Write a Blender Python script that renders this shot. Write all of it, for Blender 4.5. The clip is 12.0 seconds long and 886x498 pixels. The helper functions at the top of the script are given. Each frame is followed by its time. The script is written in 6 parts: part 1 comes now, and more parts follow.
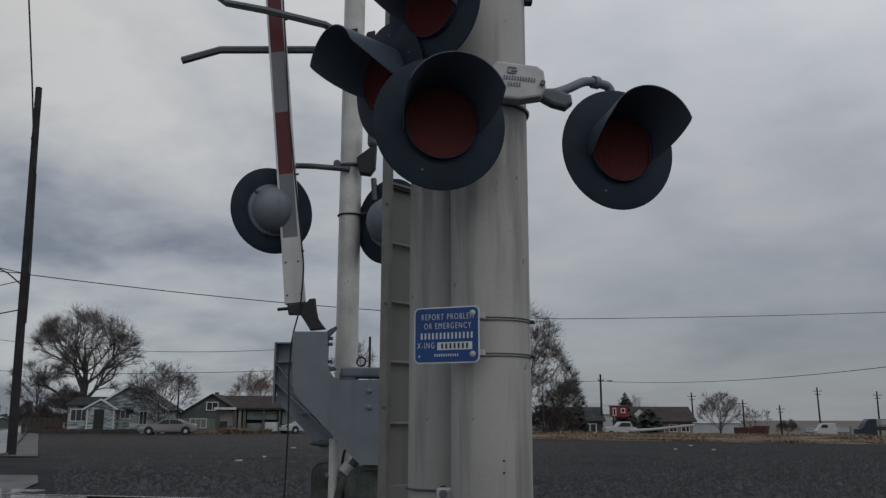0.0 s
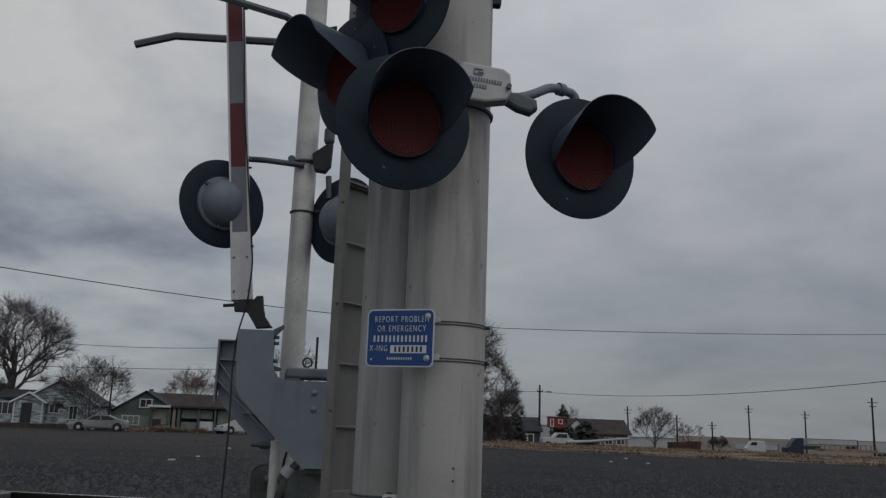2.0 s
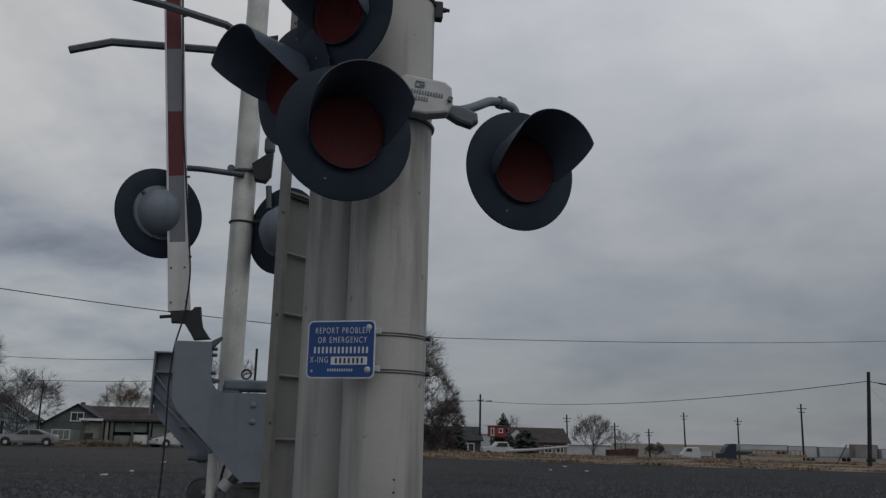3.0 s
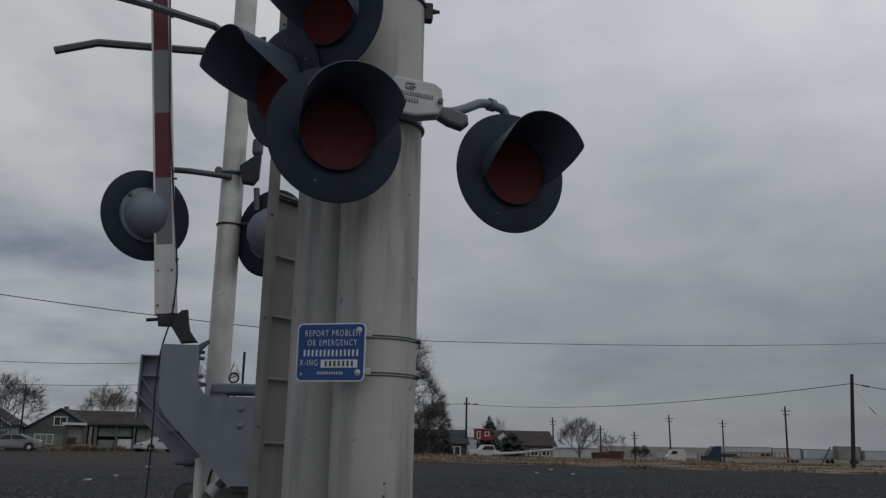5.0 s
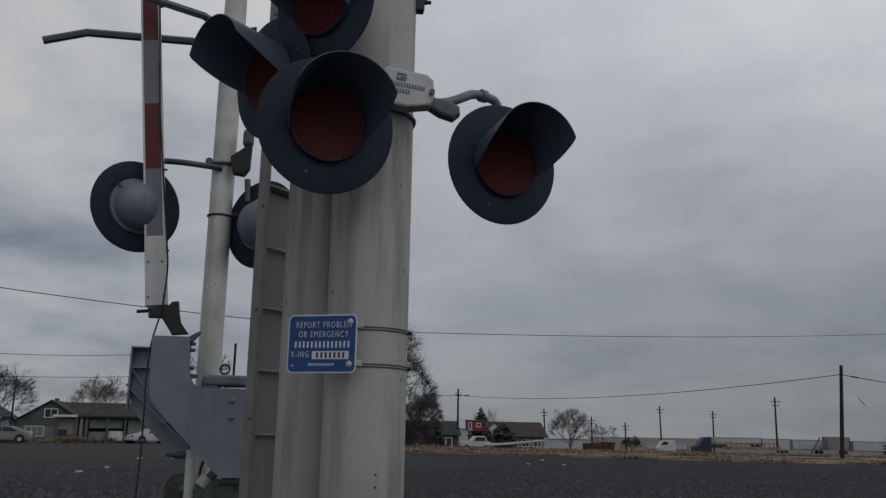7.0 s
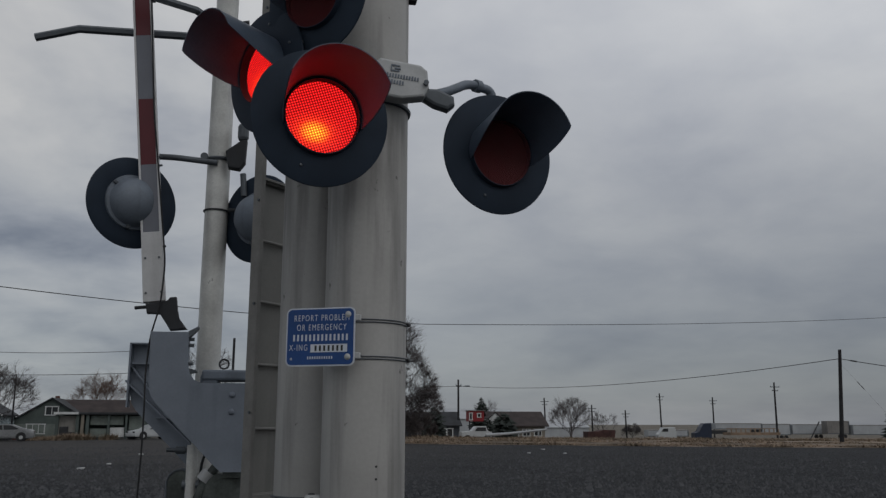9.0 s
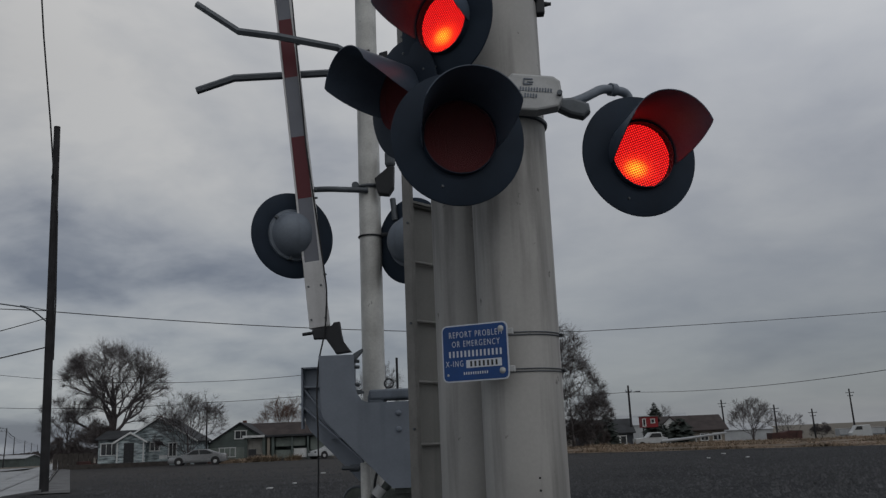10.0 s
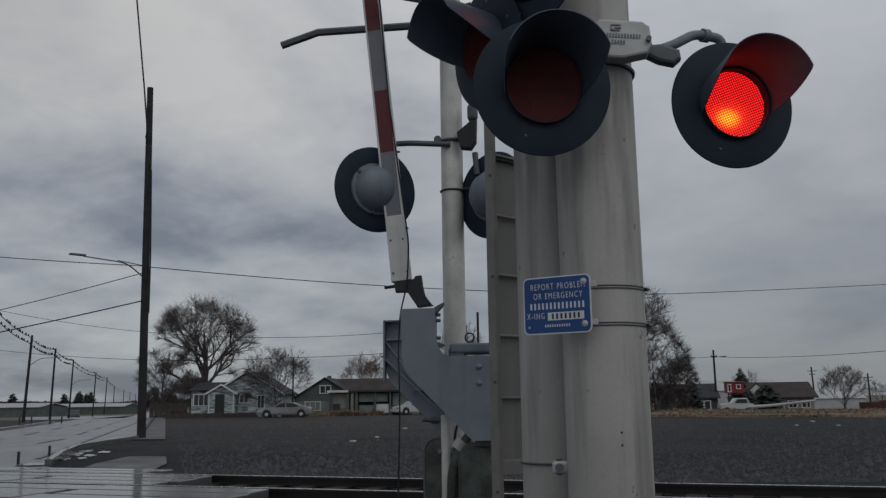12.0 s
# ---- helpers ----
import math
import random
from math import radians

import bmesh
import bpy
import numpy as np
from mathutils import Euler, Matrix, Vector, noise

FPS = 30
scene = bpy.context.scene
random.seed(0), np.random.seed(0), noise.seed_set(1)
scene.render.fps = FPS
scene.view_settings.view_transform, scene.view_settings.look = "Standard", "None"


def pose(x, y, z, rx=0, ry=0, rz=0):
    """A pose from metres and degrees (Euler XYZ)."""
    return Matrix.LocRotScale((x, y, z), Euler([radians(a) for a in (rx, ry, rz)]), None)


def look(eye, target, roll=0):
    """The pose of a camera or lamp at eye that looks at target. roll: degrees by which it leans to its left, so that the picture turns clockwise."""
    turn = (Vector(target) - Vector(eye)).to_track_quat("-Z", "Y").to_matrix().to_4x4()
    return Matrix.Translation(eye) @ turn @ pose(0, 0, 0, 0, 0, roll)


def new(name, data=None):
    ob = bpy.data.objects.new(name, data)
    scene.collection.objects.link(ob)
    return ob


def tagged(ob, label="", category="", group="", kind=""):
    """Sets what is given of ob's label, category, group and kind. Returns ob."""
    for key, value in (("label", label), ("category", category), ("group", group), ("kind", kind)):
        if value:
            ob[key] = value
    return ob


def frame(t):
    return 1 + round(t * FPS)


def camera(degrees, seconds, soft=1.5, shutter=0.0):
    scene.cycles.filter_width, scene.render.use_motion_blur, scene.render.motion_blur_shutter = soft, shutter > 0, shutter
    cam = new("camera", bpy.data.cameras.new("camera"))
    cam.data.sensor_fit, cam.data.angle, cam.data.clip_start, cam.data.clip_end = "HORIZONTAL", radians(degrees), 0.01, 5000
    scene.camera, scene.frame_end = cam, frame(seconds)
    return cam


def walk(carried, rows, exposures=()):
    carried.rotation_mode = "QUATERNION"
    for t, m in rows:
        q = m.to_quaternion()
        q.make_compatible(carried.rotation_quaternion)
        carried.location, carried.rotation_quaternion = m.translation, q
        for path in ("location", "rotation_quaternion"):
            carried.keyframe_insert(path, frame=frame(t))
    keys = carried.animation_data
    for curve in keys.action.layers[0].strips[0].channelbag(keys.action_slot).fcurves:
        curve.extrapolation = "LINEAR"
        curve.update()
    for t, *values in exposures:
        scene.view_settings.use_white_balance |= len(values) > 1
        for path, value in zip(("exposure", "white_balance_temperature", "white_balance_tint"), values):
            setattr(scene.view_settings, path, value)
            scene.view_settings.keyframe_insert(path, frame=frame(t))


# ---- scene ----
cam = camera(54.9, 12.0, soft=1.35)
PATH = [
    (0, (0.03, 0.23, 1.437), (0.024, 2.191, 1.828), 0.1),
    (0.5, (0.016, 0.251, 1.445), (0.013, 2.199, 1.898), -0.1),
    (1, (0.009, 0.282, 1.432), (-0.004, 2.234, 1.866), -0.4),
    (1.5, (-0.013, 0.294, 1.431), (0.02, 2.25, 1.848), 0.2),
    (2, (-0.023, 0.321, 1.434), (0.097, 2.275, 1.841), 2.0),
    (2.5, (-0.03, 0.301, 1.438), (0.217, 2.24, 1.86), 1.5),
    (3, (-0.025, 0.3, 1.438), (0.231, 2.236, 1.871), 1.3),
    (5, (-0.043, 0.322, 1.437), (0.245, 2.252, 1.878), 1.1),
    (5.5, (-0.04, 0.32, 1.437), (0.26, 2.249, 1.876), 1.1),
    (6, (-0.039, 0.331, 1.437), (0.268, 2.258, 1.876), 1.1),
    (6.5, (-0.039, 0.326, 1.438), (0.272, 2.253, 1.873), 1.1),
    (7, (-0.041, 0.327, 1.437), (0.267, 2.257, 1.859), 1.0),
    (9, (-0.036, 0.328, 1.437), (0.278, 2.262, 1.839), 0.0),
    (9.5, (-0.03, 0.306, 1.446), (0.256, 2.243, 1.855), -0.6),
    (9.7, (-0.02, 0.26, 1.439), (0.156, 2.208, 1.856), -1.9),
    (9.8, (-0.017, 0.28, 1.441), (0.069, 2.233, 1.865), -2.4),
    (9.9, (-0.004, 0.285, 1.442), (0.008, 2.238, 1.871), -2.5),
    (10, (0.01, 0.279, 1.44), (-0.041, 2.231, 1.874), -2.4),
    (10.2, (0.03, 0.237, 1.433), (-0.127, 2.181, 1.876), -2.5),
    (10.5, (0.054, 0.271, 1.418), (-0.151, 2.215, 1.838), -1.0),
    (11, (0.085, 0.255, 1.402), (-0.116, 2.21, 1.774), -0.6),
    (11.5, (0.074, 0.266, 1.397), (-0.138, 2.225, 1.74), -0.7),
    (12, (0.007, 0.322, 1.403), (-0.239, 2.276, 1.752), -0.8),
]
EXPOSURES = [(0.0, 0.12), (0.5, -0.06), (1.5, -0.04), (2.5, 0.0), (9.3, 0.0), (10.3, -0.10), (11.5, -0.08), (12.0, 0.0)]
walk(cam, [(t, look(eye, target, roll)) for t, eye, target, roll in PATH], EXPOSURES)

# ---- world: an overcast winter sky ----
world = bpy.data.worlds.new("overcast")
scene.world = world
world.use_nodes = True
wt = world.node_tree
for n in list(wt.nodes):
    wt.nodes.remove(n)


def wnode(kind, **kw):
    n = wt.nodes.new(kind)
    for k, v in kw.items():
        n.inputs[k].default_value = v
    return n


def wmath(op, a, b=None, clamp=False):
    n = wt.nodes.new("ShaderNodeMath")
    n.operation = op
    n.use_clamp = clamp
    for i, v in enumerate((a, b)):
        if v is None:
            continue
        if isinstance(v, (int, float)):
            n.inputs[i].default_value = v
        else:
            wt.links.new(v, n.inputs[i])
    return n.outputs[0]


def wramp(fac, stops):
    n = wt.nodes.new("ShaderNodeValToRGB")
    while len(n.color_ramp.elements) < len(stops):
        n.color_ramp.elements.new(0.5)
    for e, (p, c) in zip(n.color_ramp.elements, stops):
        e.position, e.color = p, (*c, 1)
    wt.links.new(fac, n.inputs[0])
    return n.outputs[0]


coord = wt.nodes.new("ShaderNodeTexCoord")
sep = wt.nodes.new("ShaderNodeSeparateXYZ")
wt.links.new(coord.outputs["Generated"], sep.inputs[0])
# clouds lie on a flat layer overhead: the direction divided by its height
lift = wmath("ADD", wmath("MAXIMUM", sep.outputs[2], 0.0), 0.26)
plane = wt.nodes.new("ShaderNodeCombineXYZ")
wt.links.new(wmath("DIVIDE", sep.outputs[0], lift), plane.inputs[0])
wt.links.new(wmath("DIVIDE", sep.outputs[1], lift), plane.inputs[1])
big = wnode("ShaderNodeTexNoise", Scale=1.15, Detail=5.0, Roughness=0.5, Distortion=0.35)
small = wnode("ShaderNodeTexNoise", Scale=3.4, Detail=5.0, Roughness=0.55, Distortion=0.25)
shift = wnode("ShaderNodeVectorMath")
shift.inputs[1].default_value = (3.1, 1.7, 0.4)
wt.links.new(plane.outputs[0], shift.inputs[0])
wt.links.new(shift.outputs[0], big.inputs["Vector"])
wt.links.new(shift.outputs[0], small.inputs["Vector"])
cover = wmath("ADD", wmath("MULTIPLY", big.outputs[0], 0.68), wmath("MULTIPLY", small.outputs[0], 0.32))
# broken cloud in the west, a smoother sheet in the east
broken = wmath("ADD", wmath("MULTIPLY", wmath("ADD", wmath("MULTIPLY", sep.outputs[0], -1.7), 0.25, True), 0.85), 0.45)
cover = wmath("ADD", wmath("MULTIPLY", wmath("SUBTRACT", cover, 0.5), broken), 0.505)
cloud = wramp(cover, [(0.36, (0.20, 0.217, 0.26)), (0.45, (0.335, 0.35, 0.385)), (0.53, (0.44, 0.45, 0.468)), (0.64, (0.56, 0.558, 0.556))])
# a darker bank low over the horizon
low = wramp(sep.outputs[2], [(0.0, (0.68, 0.70, 0.73)), (0.03, (0.60, 0.635, 0.67)), (0.12, (0.72, 0.74, 0.765)), (0.26, (1.0, 1.0, 0.99)), (0.48, (1.33, 1.32, 1.30))])
bank = wt.nodes.new("ShaderNodeMix")
bank.data_type, bank.blend_type = "RGBA", "MULTIPLY"
bank.inputs[0].default_value = 1.0
# high up the sheet is thicker in the west, low down it is thicker in the east
tiltk = wmath("SUBTRACT", wmath("MULTIPLY", wmath("DIVIDE", wmath("SUBTRACT", sep.outputs[2], 0.05), 0.35, True), 0.74), 0.38)
uneven = wt.nodes.new("ShaderNodeVectorMath")
uneven.operation = "SCALE"
wt.links.new(cloud, uneven.inputs[0])
west = wmath("MULTIPLY", wmath("MINIMUM", sep.outputs[0], 0.0), 0.12)
wt.links.new(wmath("ADD", wmath("ADD", wmath("MULTIPLY", sep.outputs[0], tiltk), west), 1.0), uneven.inputs["Scale"])
wt.links.new(uneven.outputs[0], bank.inputs[6])
wt.links.new(low, bank.inputs[7])
sky = wt.nodes.new("ShaderNodeTexSky")
sky.sky_type, sky.sun_disc = "NISHITA", False
sky.sun_elevation, sky.sun_rotation = radians(32), radians(150)
sky_bg = wnode("ShaderNodeBackground", Strength=0.008)
wt.links.new(sky.outputs[0], sky_bg.inputs[0])
cloud_bg = wnode("ShaderNodeBackground", Strength=0.89)
wt.links.new(bank.outputs[2], cloud_bg.inputs[0])
both = wt.nodes.new("ShaderNodeAddShader")
wt.links.new(sky_bg.outputs[0], both.inputs[0])
wt.links.new(cloud_bg.outputs[0], both.inputs[1])
wout = wt.nodes.new("ShaderNodeOutputWorld")
wt.links.new(both.outputs[0], wout.inputs[0])

sun_data = bpy.data.lights.new("sun", "SUN")
sun_data.energy, sun_data.angle, sun_data.color = 0.35, radians(40), (1.0, 0.97, 0.93)
sun = new("sun", sun_data)
sun.matrix_world = look((0, 0, 60), (-18, 34, 20))


# ---- materials ----
def surface(name, base, rough=0.7, metal=0.0, var=0.25, scale=3.0, fine=40.0, bump=0.15, depth=0.004, streak=0.0, tint=None, spec=0.4, rand=0.0, chips=0.0, stretch=(1, 1, 1), run=None):
    """A weathered surface: two scales of mottling, vertical streaks if asked for, fine relief."""
    m = bpy.data.materials.new(name)
    m.use_nodes = True
    t = m.node_tree
    b = t.nodes["Principled BSDF"]
    b.inputs["Roughness"].default_value, b.inputs["Metallic"].default_value = rough, metal
    b.inputs["Specular IOR Level"].default_value = spec
    tc = t.nodes.new("ShaderNodeTexCoord")

    def noise_at(sc, vec=(1, 1, 1), detail=5.0):
        mp = t.nodes.new("ShaderNodeMapping")
        mp.inputs["Scale"].default_value = vec
        t.links.new(tc.outputs["Object"], mp.inputs[0])
        n = t.nodes.new("ShaderNodeTexNoise")
        n.inputs["Scale"].default_value, n.inputs["Detail"].default_value = sc, detail
        t.links.new(mp.outputs[0], n.inputs["Vector"])
        return n.outputs[0]

    def mixed(fac, a, bcol, mode="MIX", amount=1.0):
        x = t.nodes.new("ShaderNodeMix")
        x.data_type, x.blend_type = "RGBA", mode
        if isinstance(fac, float):
            x.inputs[0].default_value = fac
        else:
            t.links.new(fac, x.inputs[0])
        for i, v in ((6, a), (7, bcol)):
            if isinstance(v, tuple):
                x.inputs[i].default_value = (*v, 1)
            else:
                t.links.new(v, x.inputs[i])
        return x.outputs[2]

    def spread(v, lo, hi):
        r = t.nodes.new("ShaderNodeMapRange")
        r.inputs[1].default_value, r.inputs[2].default_value = lo, hi
        t.links.new(v, r.inputs[0])
        return r.outputs[0]

    dark = tuple(c * (1 - var) for c in base)
    light = tuple(min(1, c * (1 + var * 0.6)) for c in base)
    other = tint or dark
    coarse, grain = noise_at(scale, stretch), noise_at(fine, detail=3.0)
    col = mixed(spread(coarse, 0.35, 0.68), other, light)
    col = mixed(spread(grain, 0.3, 0.7), mixed(1.0, col, (1 - var * 0.7,) * 3, "MULTIPLY"), col)
    if streak:
        s = noise_at(9.0, (1, 1, 0.06))
        col = mixed(spread(s, 0.54, 0.72), col, mixed(1.0, col, (1 - streak,) * 3, "MULTIPLY"))
    if run:
        # grime washed down from a bracket: dense at its height, fading below it
        top, reach, amount = run
        sp = t.nodes.new("ShaderNodeSeparateXYZ")
        t.links.new(tc.outputs["Object"], sp.inputs[0])
        below, above = spread(sp.outputs[2], top - reach, top), spread(sp.outputs[2], top + 0.12, top)
        g = noise_at(11.0, (1, 1, 0.09), 6.0)
        mul = t.nodes.new("ShaderNodeMath")
        mul.operation = "MULTIPLY"
        t.links.new(below, mul.inputs[0])
        t.links.new(above, mul.inputs[1])
        mul2 = t.nodes.new("ShaderNodeMath")
        mul2.operation = "MULTIPLY"
        t.links.new(mul.outputs[0], mul2.inputs[0])
        t.links.new(spread(g, 0.44, 0.66), mul2.inputs[1])
        col = mixed(mul2.outputs[0], col, mixed(1.0, col, (1 - amount,) * 3, "MULTIPLY"))
    if chips:
        c = noise_at(16.0, (1, 1, 0.7), 6.0)
        col = mixed(spread(c, 0.69, 0.73), col, mixed(1.0, col, (1 - chips,) * 3, "MULTIPLY"))
    if rand:
        oi = t.nodes.new("ShaderNodeObjectInfo")
        col = mixed(oi.outputs["Random"], col, mixed(1.0, col, (1 - rand,) * 3, "MULTIPLY"))
    t.links.new(col, b.inputs["Base Color"])
    rr = t.nodes.new("ShaderNodeMapRange")
    rr.inputs[3].default_value, rr.inputs[4].default_value = max(0.02, rough - 0.12), min(1, rough + 0.12)
    t.links.new(grain, rr.inputs[0])
    t.links.new(rr.outputs[0], b.inputs["Roughness"])
    if bump:
        bp = t.nodes.new("ShaderNodeBump")
        bp.inputs["Strength"].default_value, bp.inputs["Distance"].default_value = bump, depth
        t.links.new(grain, bp.inputs["Height"])
        t.links.new(bp.outputs[0], b.inputs["Normal"])
    return m


M = {
    "mast_paint": surface("mast_paint", (0.425, 0.419, 0.403), 0.55, var=0.10, scale=1.3, fine=55, streak=0.5, bump=0.05, tint=(0.36, 0.354, 0.338), chips=0.6, run=(2.85, 1.1, 0.62)),
    "galvanized": surface("galvanized", (0.66, 0.66, 0.63), 0.45, 0.15, var=0.2, scale=5, fine=70, streak=0.45, bump=0.05, chips=0.45),
    "grey_steel": surface("grey_steel", (0.235, 0.265, 0.31), 0.55, 0.15, var=0.12, scale=4, fine=60, streak=0.15, bump=0.05),
    "dull_steel": surface("dull_steel", (0.12, 0.135, 0.15), 0.5, 0.3, var=0.2, scale=6, fine=60, bump=0.08),
    "black_steel": surface("black_steel", (0.028, 0.03, 0.034), 0.6, var=0.25, scale=5, fine=70, bump=0.08),
    "lamp_black": surface("lamp_black", (0.021, 0.033, 0.052), 0.7, var=0.18, scale=4, fine=80, bump=0.04, spec=0.25),
    "hood_black": surface("hood_black", (0.092, 0.12, 0.163), 0.42, var=0.18, scale=4, fine=80, bump=0.04, spec=0.35),
    "housing_grey": surface("housing_grey", (0.17, 0.20, 0.24), 0.5, var=0.15, scale=5, fine=60, streak=0.2, bump=0.05),
    "gear_green": surface("gear_green", (0.105, 0.12, 0.11), 0.55, 0.1, var=0.5, scale=7, fine=50, streak=0.3, bump=0.08),
    "cast_grey": surface("cast_grey", (0.47, 0.48, 0.48), 0.55, 0.2, var=0.12, scale=7, fine=80, bump=0.1),
    "panel_grey": surface("panel_grey", (0.26, 0.255, 0.235), 0.6, 0.1, var=0.12, scale=2, fine=60, streak=0.2, bump=0.04),
    "rail_grey": surface("rail_grey", (0.245, 0.238, 0.222), 0.55, 0.15, var=0.18, scale=5, fine=60, streak=0.25, bump=0.05),
    "arm_white": surface("arm_white", (0.62, 0.62, 0.62), 0.5, var=0.10, scale=4, fine=60, streak=0.18, bump=0.04),
    "arm_sheet_white": surface("arm_sheet_white", (0.165, 0.175, 0.205), 0.45, var=0.10, scale=4, fine=90, bump=0.03),
    "arm_sheet_red": surface("arm_sheet_red", (0.105, 0.009, 0.016), 0.45, var=0.15, scale=4, fine=90, bump=0.03),
    "sign_blue": surface("sign_blue", (0.012, 0.062, 0.225), 0.4, var=0.14, scale=6, fine=80, bump=0.03),
    "sign_white": surface("sign_white", (0.62, 0.66, 0.72), 0.45, var=0.08, scale=8, fine=80, bump=0.0),
    "rubber": surface("rubber", (0.018, 0.018, 0.02), 0.65, var=0.2, scale=6, fine=60, bump=0.1),
    "wood_pole": surface("wood_pole", (0.028, 0.028, 0.031), 0.85, var=0.35, scale=2, fine=30, streak=0.35, bump=0.4, depth=0.01),
    "stone": surface("stone", (0.085, 0.088, 0.094), 0.85, var=0.4, scale=3, fine=14, bump=0.3, rand=0.5),
    "asphalt": surface("asphalt", (0.125, 0.13, 0.138), 0.42, var=0.42, scale=0.35, fine=3, bump=0.14, depth=0.01, spec=0.6),
    "concrete": surface("concrete", (0.115, 0.116, 0.118), 0.5, var=0.22, scale=0.8, fine=12, bump=0.25, spec=0.5, rand=0.4),
    "worn_concrete": surface("worn_concrete", (0.125, 0.127, 0.13), 0.7, var=0.45, scale=0.9, fine=7, bump=0.2, depth=0.01, tint=(0.065, 0.066, 0.068)),
    "road_paint": surface("road_paint", (0.21, 0.215, 0.22), 0.5, var=0.45, scale=1.2, fine=10),
    "dry_grass": surface("dry_grass", (0.31, 0.235, 0.17), 0.9, var=0.4, scale=0.25, fine=3, bump=0.0, tint=(0.11, 0.085, 0.055)),
    "grass_soil": surface("grass_soil", (0.26, 0.20, 0.148), 0.95, var=0.4, scale=0.3, fine=4, bump=0.4, depth=0.03, tint=(0.075, 0.058, 0.04)),
    "bark": surface("bark", (0.062, 0.055, 0.05), 0.9, var=0.3, scale=3, fine=20, bump=0.5, depth=0.02),
    "twig": surface("twig", (0.105, 0.094, 0.096), 0.9, var=0.25, scale=1, fine=5, bump=0.0),
    "red_twig": surface("red_twig", (0.12, 0.075, 0.06), 0.9, var=0.25, scale=1, fine=5, bump=0.0),
    "thicket": surface("thicket", (0.12, 0.105, 0.104), 0.9, var=0.3, scale=1, fine=5, bump=0.0),
    "conifer": surface("conifer", (0.038, 0.048, 0.042), 0.9, var=0.35, scale=1, fine=5, bump=0.0),
    "rail_steel": surface("rail_steel", (0.035, 0.033, 0.032), 0.45, 0.6, var=0.25, scale=2, fine=20),
    "rail_top": surface("rail_top", (0.55, 0.55, 0.56), 0.25, 0.9, var=0.1, scale=2, fine=20, bump=0.0),
    "tie_wood": surface("tie_wood", (0.022, 0.021, 0.02), 0.9, var=0.4, scale=2, fine=20, bump=0.4, depth=0.01, rand=0.3),
    "pale_blue_siding": surface("pale_blue_siding", (0.50, 0.58, 0.60), 0.7, var=0.35, scale=2.2, fine=7, bump=0.2, tint=(0.085, 0.11, 0.12), stretch=(0.5, 0.5, 2.2), rand=0.2),
    "green_siding": surface("green_siding", (0.10, 0.125, 0.118), 0.75, var=0.2, scale=0.9, fine=6, bump=0.2, rand=0.15),
    "dark_siding": surface("dark_siding", (0.04, 0.047, 0.058), 0.75, var=0.2, scale=0.9, fine=6, bump=0.2),
    "pale_green_wall": surface("pale_green_wall", (0.20, 0.235, 0.215), 0.75, var=0.25, scale=0.8, fine=6, bump=0.2),
    "tan_wall": surface("tan_wall", (0.24, 0.215, 0.18), 0.8, var=0.2, scale=0.8, fine=6, bump=0.2),
    "white_trim": surface("white_trim", (0.66, 0.68, 0.68), 0.6, var=0.15, scale=2, fine=12, bump=0.1),
    "slate_roof": surface("slate_roof", (0.046, 0.05, 0.056), 0.85, var=0.3, scale=1, fine=8, bump=0.4, depth=0.02, rand=0.3),
    "brown_roof": surface("brown_roof", (0.056, 0.043, 0.041), 0.85, var=0.3, scale=1, fine=8, bump=0.4, depth=0.02, rand=0.3),
    "brick_red": surface("brick_red", (0.14, 0.07, 0.055), 0.85, var=0.3, scale=2, fine=14, bump=0.3),
    "barn_red": surface("barn_red", (0.26, 0.025, 0.03), 0.7, var=0.2, scale=1, fine=8, bump=0.2),
    "dark_glass": surface("dark_glass", (0.02, 0.024, 0.028), 0.12, var=0.1, scale=1, fine=8, bump=0.0, spec=0.7),
    "car_silver": surface("car_silver", (0.30, 0.31, 0.32), 0.3, 0.5, var=0.06, scale=2, fine=20, bump=0.0),
    "car_white": surface("car_white", (0.46, 0.48, 0.49), 0.3, var=0.06, scale=2, fine=20, bump=0.0),
    "car_dark": surface("car_dark", (0.03, 0.032, 0.036), 0.35, var=0.1, scale=2, fine=20, bump=0.0),
    "trailer_white": surface("trailer_white", (0.38, 0.40, 0.42), 0.5, var=0.12, scale=0.5, fine=6, streak=0.2, bump=0.05),
    "trailer_grey": surface("trailer_grey", (0.22, 0.21, 0.20), 0.6, var=0.2, scale=0.5, fine=6, streak=0.3, bump=0.05),
    "cab_blue": surface("cab_blue", (0.016, 0.026, 0.052), 0.4, var=0.15, scale=1, fine=10, bump=0.0),
    "rust": surface("rust", (0.075, 0.036, 0.032), 0.85, var=0.35, scale=1, fine=8, bump=0.3),
    "straw_wood": surface("straw_wood", (0.28, 0.20, 0.14), 0.8, var=0.3, scale=1, fine=10, bump=0.2),
    "puddle": surface("puddle", (0.05, 0.052, 0.055), 0.03, var=0.1, scale=1, fine=5, bump=0.0, spec=1.0),
}
M["asphalt"].node_tree.nodes["Principled BSDF"].inputs["Coat Weight"].default_value = 0.35
M["asphalt"].node_tree.nodes["Principled BSDF"].inputs["Coat Roughness"].default_value = 0.25
M["concrete"].node_tree.nodes["Principled BSDF"].inputs["Coat Weight"].default_value = 0.7
M["concrete"].node_tree.nodes["Principled BSDF"].inputs["Coat Roughness"].default_value = 0.1


